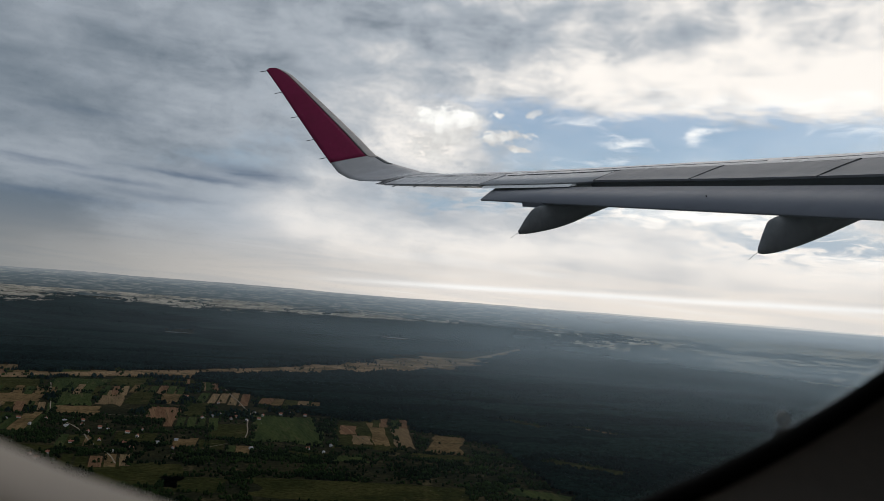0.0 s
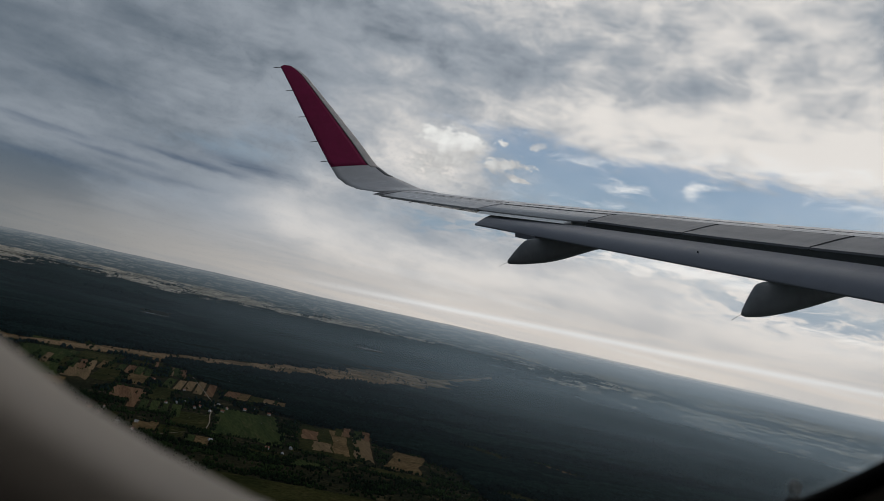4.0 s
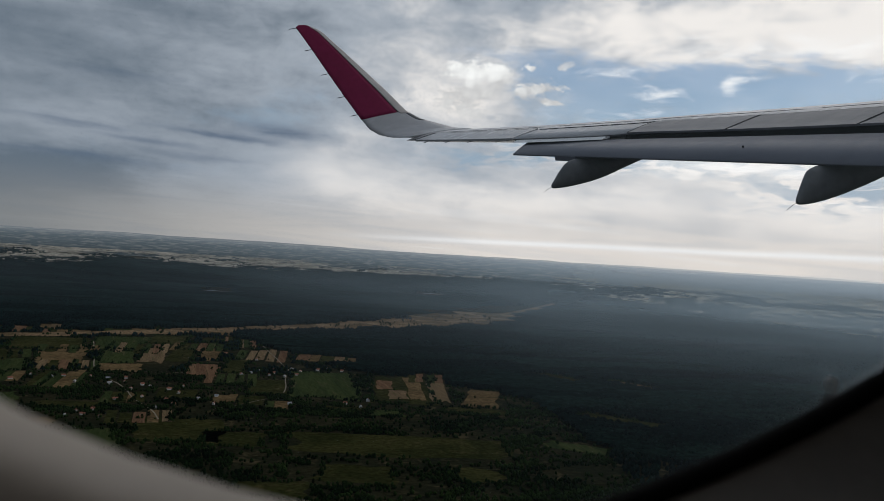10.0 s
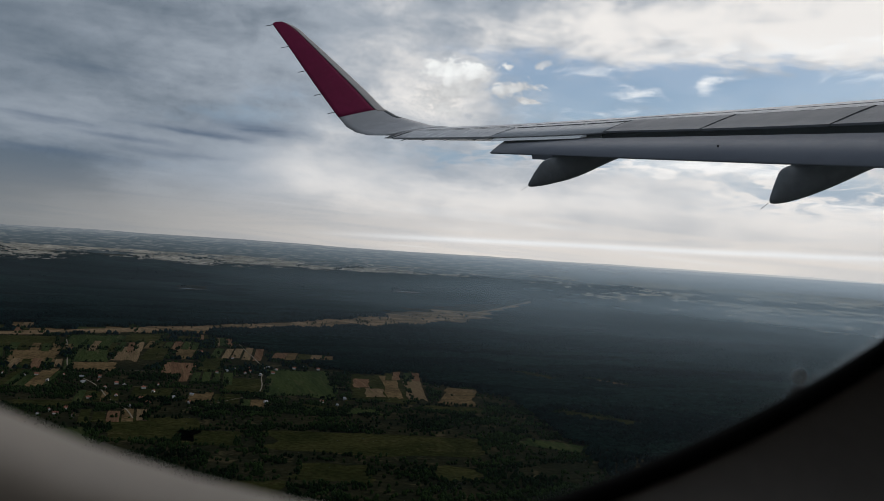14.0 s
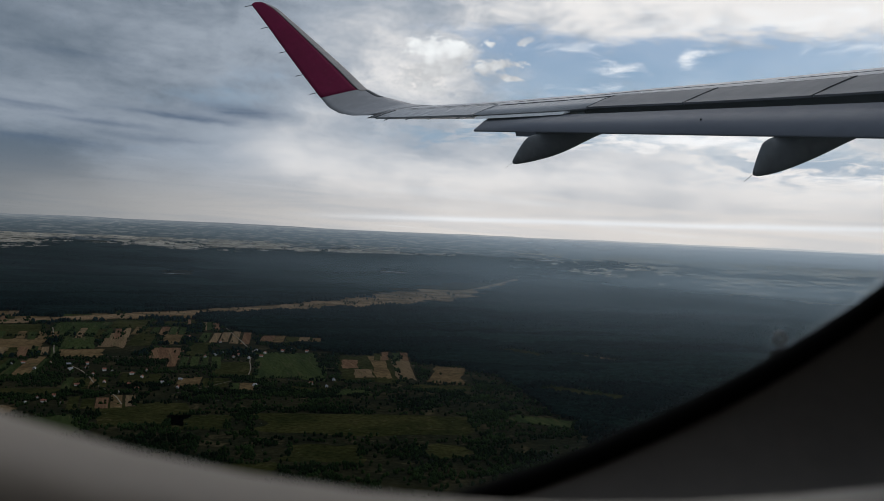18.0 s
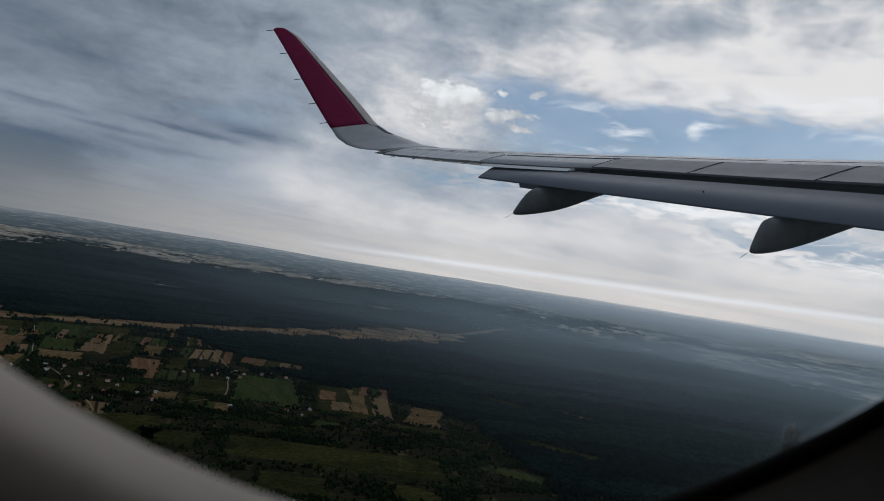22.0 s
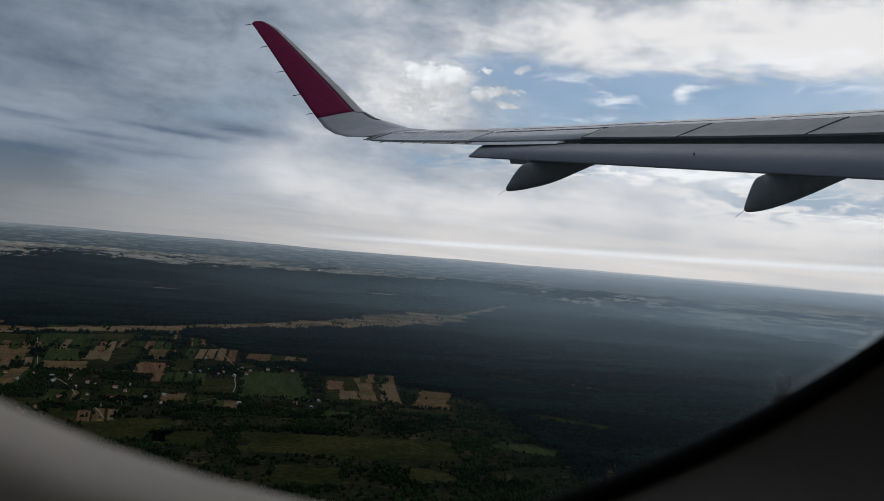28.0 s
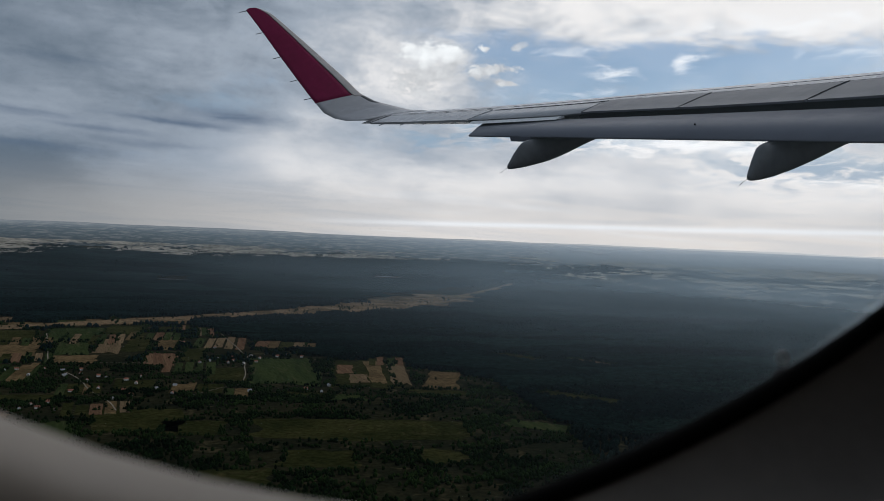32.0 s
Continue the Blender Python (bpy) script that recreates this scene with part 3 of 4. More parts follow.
strip_on_skin("aileron_gap", 15.16, 15.2, 0.0, 0.25, 0.012, black_gap, steps=1)
strip_on_skin("nose_strip", 0.4, 15.3, 0.90, 0.995, 0.010, bare_metal, "bare metal leading edge", steps=16, us=3)

# flap, lowered a little, with a black strip painting the slot's shade above it
fl = []
for y in (0.35, 3, 5, 6.5, 8, 9.5, 11.0, 11.94):
    s = (y - 0.35) / (11.94 - 0.35)
    out = lerp(y, (11.0, 0.0), (11.94, 0.61))
    x0, z0 = flap_x(y), 0.05 + 0.1365 * (y - 11.94)
    yl = y + out
    xl, zl = flap_x(yl), -0.085 + 0.118 * (yl - 10.22)
    prof = [(x0, y, z0), (x0 + (xl - x0) * 0.5 + 0.36, (y + yl) / 2, (z0 + zl) / 2 + 0.022), (xl + 0.66, yl, zl - 0.005), (xl + 0.74, yl, zl - 0.045), (xl + 0.95, yl, zl - 0.05), (xl + 1.06, yl, zl - 0.08),
            (xl + 1.0, yl, zl - 0.16), (xl + 0.7, yl, zl - 0.19), (x0 + (xl - x0) * 0.5 + 0.3, (y + yl) / 2, (z0 + zl) / 2 - 0.075), (x0 + 0.005, y, z0 - 0.022)]
    fl.append(prof)
flap = part("flap", mesh("flap", *loft(fl), flap_shaded, True), wing, "lowered trailing-edge flap, shade put into its grey")
cove = [[(flap_x(y) + 0.845, y, top_z(y) - 0.014), (flap_x(y) + 0.98, y, top_z(y) - 0.014), (flap_x(y) + 0.98, y, top_z(y) - 0.12), (flap_x(y) + 0.83, y, top_z(y) - 0.12)] for y in (0.4, 4, 7, 9, 10.6)]
part("cove", mesh("cove", *loft(cove), black_gap), wing, "black strip put in for the shade between wing and flap")
# white strip added in place of the sky seen through the slot
slot = [[(flap_x(y) + rear_off(y) - 0.10, y, top_z(y) - 0.048), (flap_x(y) + rear_off(y) - 0.03, y, top_z(y) - 0.022), (flap_x(y) + rear_off(y) + 0.03, y, top_z(y) - 0.022), (flap_x(y) + rear_off(y) + 0.03, y, top_z(y) - 0.05)] for y in (10.78, 11.2, 11.7, 12.1, 12.5)]
part("flap_lip", mesh("flap_lip", *loft(slot), sky_white), flap, "white strip standing in for sky through the flap slot")
tab = [(5.03, 10.95, -0.095), (5.09, 10.5, -0.155), (5.30, 10.5, -0.15), (5.24, 10.95, -0.09)]
part("hinge_tab", mesh("hinge_tab", tab + [(p[0], p[1], p[2] - 0.065) for p in tab], [(0, 1, 2, 3), (7, 6, 5, 4), (0, 4, 5, 1), (1, 5, 6, 2), (2, 6, 7, 3), (3, 7, 4, 0)], flap_shaded), flap)


def fairing(y, tail_x, tail_z, taper=1.0):
    """A canoe-shaped flap-track fairing with its tail aft of the flap."""
    stations = ((0.0, 0.00, 0.045, 0.02), (0.03, -0.012, 0.10, 0.035), (0.12, -0.024, 0.235, 0.06), (0.22, -0.028, 0.325, 0.085), (0.42, -0.022, 0.325, 0.12), (0.75, 0.02, 0.28, 0.15), (1.2, 0.09, 0.24, 0.165), (1.8, 0.14, 0.20, 0.16), (2.4, 0.17, 0.14, 0.12), (2.8, 0.19, 0.06, 0.05))
    rings = []
    along = np.array(stations)
    for s in np.linspace(0, len(stations) - 1, 4 * len(stations) - 3):
        i = min(int(s), len(stations) - 2)
        f, p0, p1, p2, p3 = s - i, along[max(i - 1, 0)], along[i], along[i + 1], along[min(i + 2, len(stations) - 1)]
        dx, floor_z, tall, half = (float(v) for v in 0.5 * (2 * p1 + (p2 - p0) * f + (2 * p0 - 5 * p1 + 4 * p2 - p3) * f ** 2 + (3 * p1 - p0 - 3 * p2 + p3) * f ** 3))
        dx = dx * lerp(dx, (0.42, taper), (0.85, 0.3 * taper + 0.7), (1.3, 1.0))
        ring = []
        for k in range(16):
            t = 2 * math.pi * k / 16
            c, s = math.cos(t), math.sin(t)
            ring.append((tail_x + dx, y + half * (abs(c) ** 0.8) * (1 if c > 0 else -1), tail_z + floor_z + tall * (0.5 + 0.5 * (abs(s) ** 0.85) * (1 if s > 0 else -1))))
        rings.append(ring)
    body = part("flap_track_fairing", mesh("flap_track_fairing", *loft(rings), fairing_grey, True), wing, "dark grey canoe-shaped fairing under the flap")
    wick = [[(tail_x + 0.02 - 0.15 * s + c * 0.005, y + d * 0.005, tail_z + 0.03 - 0.06 * s) for c, d in ((1, 0), (0, 1), (-1, 0), (0, -1))] for s in (0, 1)]
    part("static_wick", mesh("static_wick", *loft(wick), wick_dark), body)
    return body


spot = [(flap_x(8.05) + 0.30 + 0.008 * math.cos(k * 0.785), 8.05 + 0.009 * math.sin(k * 0.785), -0.385) for k in range(8)]
part("drain_cap", mesh("drain_cap", spot + [(p[0], p[1], p[2] - 0.05) for p in spot], [tuple(range(8))] + [(k, k + 8, (k + 1) % 8 + 8, (k + 1) % 8) for k in range(8)], black_gap), flap)
fairing(10.49, 4.70, -0.49, 1.4)
fairing(6.89, 5.47, -0.97)
fairing(3.1, 6.3, -1.45)

# upturned wing tip: rear edge and front edge from the bend to the top
REAR = ((4.33, 15.40, 0.745), (4.12, 15.66, 0.81), (3.95, 15.85, 0.91), (3.81, 15.94, 1.05), (3.72, 16.03, 1.27), (3.57, 16.25, 1.72), (3.41, 16.51, 2.24), (3.25, 16.76, 2.77), (3.14, 16.94, 3.12), (3.09, 17.02, 3.27), (3.15, 17.03, 3.30))
FRONT = ((5.72, 15.40, 0.60), (5.40, 15.66, 0.73), (5.06, 15.86, 0.93), (4.79, 15.94, 1.07), (4.59, 16.03, 1.26), (4.37, 16.22, 1.68), (4.06, 16.49, 2.22), (3.77, 16.73, 2.71), (3.56, 16.91, 3.06), (3.42, 16.98, 3.21), (3.31, 17.01, 3.275))


def blade(s0, s1, u0, u1, grow=0.0, n_s=10, n_u=8):
    """A closed piece of the tip's blade between two heights (station numbers) and two chord shares."""
    rings = []
    for i in range(n_s + 1):
        s = s0 + (s1 - s0) * i / n_s
        rear = Vector([lerp(s, *[(k, p[c]) for k, p in enumerate(REAR)]) for c in range(3)])
        front = Vector([lerp(s, *[(k, p[c]) for k, p in enumerate(FRONT)]) for c in range(3)])
        up = Vector([lerp(s, *[(k, b[c] - a[c]) for k, (a, b) in enumerate(zip(REAR, REAR[1:] + (REAR[-1],)))]) for c in range(3)])
        if up.length < 1e-6:
            up = Vector((-0.1, 0.2, 0.4))
        chord = front - rear
        out = up.cross(chord).normalized()
        if out.y < 0:
            out = -out
        if s < 2.5 and out.z > 0:
            out = -out
        thick = chord.length * 0.045
        a, b = [], []
        for j in range(n_u + 1):
            u = u0 + (u1 - u0) * j / n_u
            t = thick * (1.4845 * math.sqrt(max(1 - u, 0)) - 0.63 * (1 - u) - 1.758 * (1 - u) ** 2 + 1.4215 * (1 - u) ** 3 - 0.5075 * (1 - u) ** 4) * 2.0 + 0.004 + grow
            p = rear + chord * u
            a.append(p + out * t)
            b.append(p - out * t)
        rings.append(a + b[::-1])
    return loft(rings)


tip = part("winglet", mesh("winglet", *blade(0, 10, 0, 1, n_s=44), wing_grey, True), wing, "upturned wing tip with magenta blade")
part("magenta_blade", mesh("magenta_blade", *blade(3.9, 10, -0.004, 0.78, 0.004, n_s=26), magenta, True), tip, "magenta painted blade")
part("paint_line", mesh("paint_line", *blade(3.9, 8.75, 0.775, 0.802, 0.006, n_s=22, n_u=2), wick_dark, True), tip, "thin dark line ahead of the magenta")
# dark strip that paints the shade on the leading edge at the bend
part("tip_fillet", mesh("tip_fillet", *blade(2.7, 3.68, 0.90, 1.002, 0.005, n_s=8, n_u=3), fairing_grey, True), tip, "small dark strip painting the shade at the bend")
part("leading_edge", mesh("leading_edge", *blade(3.7, 8.7, 0.802, 1.003, 0.004, n_s=22), edge_grey, True), tip, "pale bare leading edge")
for k in (4.2, 5.05, 6.0, 7.0, 8.9):
    p = Vector([lerp(k, *[(i, q[c]) for i, q in enumerate(REAR)]) for c in range(3)])
    rod = [[(p.x - 0.14 * s, p.y + d * 0.006, p.z - 0.004 * s + e * 0.006) for d, e in ((1, 0), (0, 1), (-1, 0), (0, -1))] for s in (-0.1, 1)]
    part("static_wick", mesh("static_wick", *loft(rod), wick_dark), tip)
for y in (12.9, 13.6, 14.2, 14.8):
    p = Vector(skin_point(y, 0.0, 0.0))
    rod = [[(p.x - 0.09 * s, p.y + d * 0.006, p.z - 0.02 - 0.012 * s + e * 0.006) for d, e in ((1, 0), (0, 1), (-1, 0), (0, -1))] for s in (-0.1, 1)]
    part("static_wick", mesh("static_wick", *loft(rod), wick_dark), wing)


# ---- cabin wall with its window ----
def oval(cx, cz, a, b, power, y, k=96):
    pts = []
    for i in range(k):
        t = 2 * math.pi * i / k
        c, s = math.cos(t), math.sin(t)
        pts.append((cx + a * abs(c) ** (2 / power) * (1 if c > 0 else -1), y, cz + b * abs(s) ** (2 / power) * (1 if s > 0 else -1)))
    return pts


LIP = (0.2869, 0.0303, 0.3293, 0.1233, 2.0)
SEAL = (0.0718, 0.0228, 0.1941, 0.0959, 2.0)


def grown(shape, d):
    return (shape[0], shape[1], shape[2] + d, shape[3] + d, shape[4])


wall = tagged(new("cabin_wall"), "pale plastic cabin side wall round an oval window", "wall", kind="structure")
wall.matrix_world = CLIMB
far_edge = [(0.12 + 2.2 * max(-1, min(1, 1.42 * math.cos(2 * math.pi * i / 96))), 0.094, 0.0 + 1.15 * max(-1, min(1, 1.42 * math.sin(2 * math.pi * i / 96)))) for i in range(96)]
v, f = loft([far_edge, oval(*grown(LIP, 0.05), 0.094), oval(*grown(LIP, 0.018), 0.097), oval(*grown(LIP, 0.006), 0.103), oval(*LIP, 0.112), oval(*grown(LIP, 0.014), 0.122)], caps=False)
part("trim_panel", mesh("trim_panel", v, f, panel_white, True), wall, "pale plastic window surround")
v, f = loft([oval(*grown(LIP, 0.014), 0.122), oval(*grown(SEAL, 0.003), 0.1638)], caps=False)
part("window_reveal", mesh("window_reveal", v, f, reveal_shaded, True), wall, "sloping window reveal, its shade put into the grey")
v, f = loft([oval(*grown(SEAL, 0.0045), 0.1640), oval(*grown(SEAL, 0.0028), 0.1632), oval(*grown(SEAL, 0.0008), 0.1652), oval(*SEAL, 0.168), oval(*grown(SEAL, 0.026), 0.186), oval(*grown(SEAL, 0.05), 0.190)], caps=False)
part("gasket", mesh("gasket", v, f, rubber, True), wall, "black rubber window gasket")
v, f = loft([oval(*grown(SEAL, 0.048), 0.190), [(p[0], 0.24, p[2]) for p in far_edge]], caps=False)
part("outer_skin", mesh("outer_skin", v, f, wing_grey), wall)
v = oval(*grown(SEAL, 0.022), 0.178)
pane = part("window_pane", mesh("window_pane", v, [tuple(range(len(v)))], pane_mat), wall, "clear pane, slightly dusty, with a painted haze veil")
pane.visible_shadow = False
v, f = loft([oval(*grown(SEAL, 0.012), 0.1712), oval(*grown(SEAL, 0.0002), 0.1712)], caps=False)
rim = part("pane_edge", mesh("pane_edge", v, f, edge_mat), pane, "milky edge of the pane with its caught light painted in")
rim.visible_shadow = False
hole = [[(0.1420 + r * math.cos(k * 0.5236), y, -0.0684 + r * math.sin(k * 0.5236)) for k in range(12)] for r, y in ((0.0016, 0.1775), (0.0016, 0.1765), (0.0011, 0.1765), (0.0011, 0.1775))]
part("breather_hole", mesh("breather_hole", *loft(hole, caps=False), bare_metal, True), pane, "tiny breather hole with a frosty halo")

bump = [[(0.1402 + r * 1.25 * math.cos(k * 0.5236), y, -0.0724 + r * math.sin(k * 0.5236)) for k in range(12)] for r, y in ((0.0026, 0.176), (0.0024, 0.172), (0.0015, 0.1705), (0.0005, 0.170))]
part("gasket_knob", mesh("gasket_knob", *loft(bump), rubber, True), wall, "small black knob on the gasket")

plate = [(x, y, z) for x in (2.2, 13.5) for y in (0.24, 0.31) for z in (-2.2, 1.4)]
part("fuselage_skin", mesh("fuselage_skin", plate, [(0, 1, 3, 2), (4, 6, 7, 5), (0, 4, 5, 1), (2, 3, 7, 6), (0, 2, 6, 4), (1, 5, 7, 3)], wing_grey), wall)
shell_v = [(x, y, z) for x in (-2.08, 2.32) for y in (-3.4, 0.24) for z in (-1.15, 1.15)]
cabin = tagged(new("cabin_shell"), "plain pale cabin lining behind the seat row", "cabin", kind="structure")
cabin.matrix_world = CLIMB
part("lining", mesh("lining", shell_v, [(0, 1, 3, 2), (4, 6, 7, 5), (0, 4, 5, 1), (0, 2, 6, 4), (1, 5, 7, 3)], panel_white), cabin)
# unseen glowing panel, added overhead only to brighten the window surround
fill_mat = bpy.data.materials.new("fill_panel_glow")
fill_mat.use_nodes = True
n = Nodes(fill_mat.node_tree)
n.add("ShaderNodeOutputMaterial", {0: n.add("ShaderNodeEmission", {0: rgb(1.0, 0.93, 0.85), 1: 0.155}).outputs[0]})
part("ceiling_light", mesh("ceiling_light", [(-1.9, -1.9, 1.13), (2.1, -1.9, 1.13), (2.1, -1.2, 1.13), (-1.9, -1.2, 1.13)], [(0, 1, 2, 3)], fill_mat), cabin, "unseen glowing panel added to brighten the cabin wall")

# ---- land: open ground, woods, village ----
rng = np.random.default_rng(7)


def ragged(cx, cy, w, l, turn, bite=0.05, seed=0.0, k=9):
    """Outline of a field: a rectangle w by l, turned, with uneven edges."""
    c, s = math.cos(radians(turn)), math.sin(radians(turn))
    pts = []
    for a, b in (((-1, -1), (1, -1)), ((1, -1), (1, 1)), ((1, 1), (-1, 1)), ((-1, 1), (-1, -1))):
        for i in range(k):
            t = i / k
            x, y = a[0] + (b[0] - a[0]) * t, a[1] + (b[1] - a[1]) * t
            g = 1 + bite * noise.noise((cx * 0.01 + x * 2 + seed, cy * 0.01 + y * 2, seed)) + bite * 0.7 * noise.noise((x * 6 + seed, y * 6, seed + 4))
            x, y = x * w / 2 * g, y * l / 2 * (1 + bite * 0.8 * noise.noise((x * 2.5, y * 2.5, seed + 9)))
            pts.append((cx + x * c + y * s, cy - x * s + y * c))
    return pts


OPEN = []  # rectangles kept free of woods: centre, half width, half length, cos, sin


def field(cx, cy, w, l, turn, sort, label, bite=0.26, z=0.12, keep=True):
    pts = ragged(cx, cy, w, l, turn, bite, cx * 0.37)
    k = len(pts)
    v = [(x, y, z) for x, y in pts] + [(x, y, -0.3) for x, y in pts]
    f = [tuple(range(k))] + [(i, i + k, (i + 1) % k + k, (i + 1) % k) for i in range(k)]
    ob = new("field", mesh("field", v, f, FIELDS[sort]))
    if keep:
        OPEN.append((cx, cy, w / 2, l / 2, math.cos(radians(turn)), math.sin(radians(turn))))
    return tagged(ob, label, "field", "fields round the village")


# broad left-hand farmland of strips
TALK = {"stubble": "narrow strip field of pale straw stubble", "tan": "dry tan grass field", "green": "dull green crop field", "olive": "olive green meadow", "brown": "brown ploughed strip field"}
for cx, cy, w, l, turn, sort in (
        (-190, 1660, 120, 170, -4, "olive"), (-75, 1690, 90, 190, 2, "green"), (10, 1760, 70, 150, 6, "olive"), (-150, 1480, 70, 130, -3, "tan"),
        (-70, 1500, 50, 150, 0, "green"), (-15, 1530, 38, 170, 3, "stubble"), (30, 1540, 40, 160, 6, "olive"), (78, 1560, 36, 150, 8, "tan"),
        (-215, 1390, 60, 120, -6, "green"), (60, 1380, 46, 120, 6, "brown"), (110, 1420, 34, 150, 8, "olive"), (-60, 1380, 60, 80, 0, "tan"),
        (222, 1260, 92, 230, 8, "green"), (330, 1230, 88, 240, 12, "olive"), (352, 1240, 22, 200, 12, "tan"), (312, 1180, 26, 70, 12, "stubble"),
        (312, 1262, 24, 80, 12, "brown"), (385, 1235, 26, 220, 14, "stubble"), (428, 1160, 46, 150, 22, "tan"), (140, 1230, 50, 120, 6, "olive"),
        (20, 950, 90, 110, 4, "olive"), (72, 905, 60, 70, 8, "olive"), (-75, 905, 70, 90, -4, "green"), (170, 765, 66, 60, 14, "olive"), (90, 720, 60, 50, 8, "olive"),
        (235, 872, 215, 92, 12, "olive"), (640, 1370, 90, 44, 62, "olive"), (745, 1310, 90, 30, 62, "tan"), (-200, 1100, 90, 120, -8, "green"),
        (880, 1750, 60, 26, 60, "olive"), (560, 1010, 110, 40, 50, "olive"), (430, 860, 70, 36, 40, "green")):
    field(cx, cy, w, l, turn, sort, TALK[sort], z=0.12 + 0.1 * (sort in ("stubble", "brown")) + 0.06 * (w < 30))

# blocks of narrow strips running away from the village street
for bx, by, count, wide, long, turn in ((-150, 1585, 6, 15, 110, -3), (-40, 1620, 7, 13, 130, 2), (60, 1660, 6, 14, 120, 6), (-235, 1500, 5, 15, 120, -7), (95, 1295, 5, 13, 110, 6), (-130, 1400, 6, 13, 90, -3),
                                        (165, 1560, 5, 16, 150, 9), (-20, 1010, 5, 13, 70, 0), (395, 1330, 4, 14, 90, 16)):
    c, s = math.cos(radians(turn)), math.sin(radians(turn))
    for k in range(count):
        o = (k - (count - 1) / 2) * (wide + 1.5)
        sort = ("stubble", "brown", "tan", "olive", "green")[int(rng.integers(0, 5))]
        field(bx + o * c, by - o * s + rng.uniform(-10, 10), wide * rng.uniform(0.7, 1.0), long * rng.uniform(0.75, 1.1), turn, sort, TALK[sort], 0.10, 0.34 + 0.03 * (k % 2))

# the many small parcels between them, each laid where there is room
def roomy(cx, cy, w, l):
    for ox, oy, ow, ol, c, s in OPEN:
        dx, dy = cx - ox, cy - oy
        if abs(dx * c - dy * s) < ow + w * 0.55 and abs(dx * s + dy * c) < ol + l * 0.55:
            return False
    return True


laid = 0
for _ in range(900):
    cy = rng.uniform(640, 1960)
    cx = rng.uniform(-330, lerp(cy, (620, 240), (1000, 420), (1250, 470), (1450, 300), (1960, 110)))
    count, wide, long = int(rng.integers(2, 7)), rng.uniform(8, 19), rng.uniform(60, 150)
    if cy < 1080:
        count, wide, long = 1, rng.uniform(30, 75), rng.uniform(28, 60)
    if laid > 150 or math.degrees(math.atan2(cx, cy)) < -13 or noise.noise((cx / 170, cy / 170, 21.0)) < (-0.12 if cy > 1080 else 0.12) or not roomy(cx, cy, count * wide, long):
        continue
    turn = 4 + cx * 0.025 + rng.uniform(-4, 4)
    c, q = math.cos(radians(turn)), math.sin(radians(turn))
    sorts = ("stubble", "brown", "tan", "tan", "olive", "green", "olive") if cy > 1180 else ("olive", "olive", "green", "tan", "olive")
    at_x = -0.5 * count * wide
    for k in range(count):
        w = wide * rng.uniform(0.6, 1.4)
        sort, o = sorts[int(rng.integers(0, len(sorts)))], at_x + w / 2
        at_x += w + 0.4
        field(cx + o * c, cy - o * q + rng.uniform(-8, 8), w, long * rng.uniform(0.8, 1.05), turn, sort, TALK[sort], 0.12 if cy > 1080 else 0.6, 0.20 + 0.04 * (k % 3))
        laid += 1

# valley meadow: a long dry ribbon through the woods
LINE = ((-420, 1690, 34), (-160, 1810, 42), (131, 1980, 58), (320, 2100, 84), (522, 2240, 150), (700, 2390, 215), (860, 2530, 260), (1040, 2760, 190), (1240, 2990, 90), (1460, 3220, 30))


def valley_at(x):
    return lerp(x, *[(p[0], p[1]) for p in LINE]), lerp(x, *[(p[0], p[2]) for p in LINE])


left, right_side = [], []
for i in range(121):
    x = -420 + 1880 * i / 120
    y, w = valley_at(x)
    w1 = w * (0.62 + 0.4 * noise.noise((x * 0.012, 0, 3)) + 0.18 * noise.noise((x * 0.03, 0, 4)))
    w2 = w * (0.62 + 0.4 * noise.noise((x * 0.012, 9, 3)) + 0.18 * noise.noise((x * 0.03, 9, 4)))
    r = math.hypot(x, y)
    left.append((x - w1 * 0.6, y + w1, rise(r) + 0.4))
    right_side.append((x + w2 * 0.6, y - w2, rise(r) + 0.4))
v, f = loft([left, right_side], close_v=False)
tagged(new("valley_meadow", mesh("valley_meadow", v, f, meadow_mat)), "long dry tan meadow along a wooded valley", "meadow", kind="structure")

# sandy tracks
for pts in (((-260, 1330), (-120, 1345), (40, 1340), (170, 1400)), ((0, 1000), (-40, 1180), (-90, 1345), (-120, 1700)), ((60, 1060), (150, 1150), (190, 1400), (180, 1700))):
    rows = []
    for i in range(97):
        s = i / 96 * (len(pts) - 1)
        x, y = lerp(s, *enumerate(p[0] for p in pts)), lerp(s, *enumerate(p[1] for p in pts))
        x += 6 * noise.noise((s * 2, 1, 0))
        rows.append([(x - 0.8, y, 0.42), (x + 0.8, y + 0.6, 0.42)])
    v, f = loft(rows, close_v=False)
    tagged(new("track", mesh("track", v, f, sandy)), "narrow pale sandy farm track", "track", kind="structure")

# pale fields of the far plain, and a few ponds
def polar_patch(a0, a1, r0, r1, lift, verts, faces, k=8):
    base = len(verts)
    for i in range(k + 1):
        a = radians(a0 + (a1 - a0) * i / k)
        j1, j2 = 0.5 + 0.5 * noise.noise((a * 60, r0 * 0.1, 1)), 0.5 + 0.5 * noise.noise((a * 60, r0 * 0.1, 5))
        taper = math.sin(math.pi * min(max(i / k, 0.04), 0.96)) ** 0.5
        for r in ((r0 + r1) / 2 - (r1 - r0) * j1 * taper, (r0 + r1) / 2 + (r1 - r0) * j2 * taper):
            verts.append((r * math.sin(a), r * math.cos(a), rise(r) + lift))
    for i in range(k):
        faces.append((base + 2 * i, base + 2 * i + 1, base + 2 * i + 3, base + 2 * i + 2))


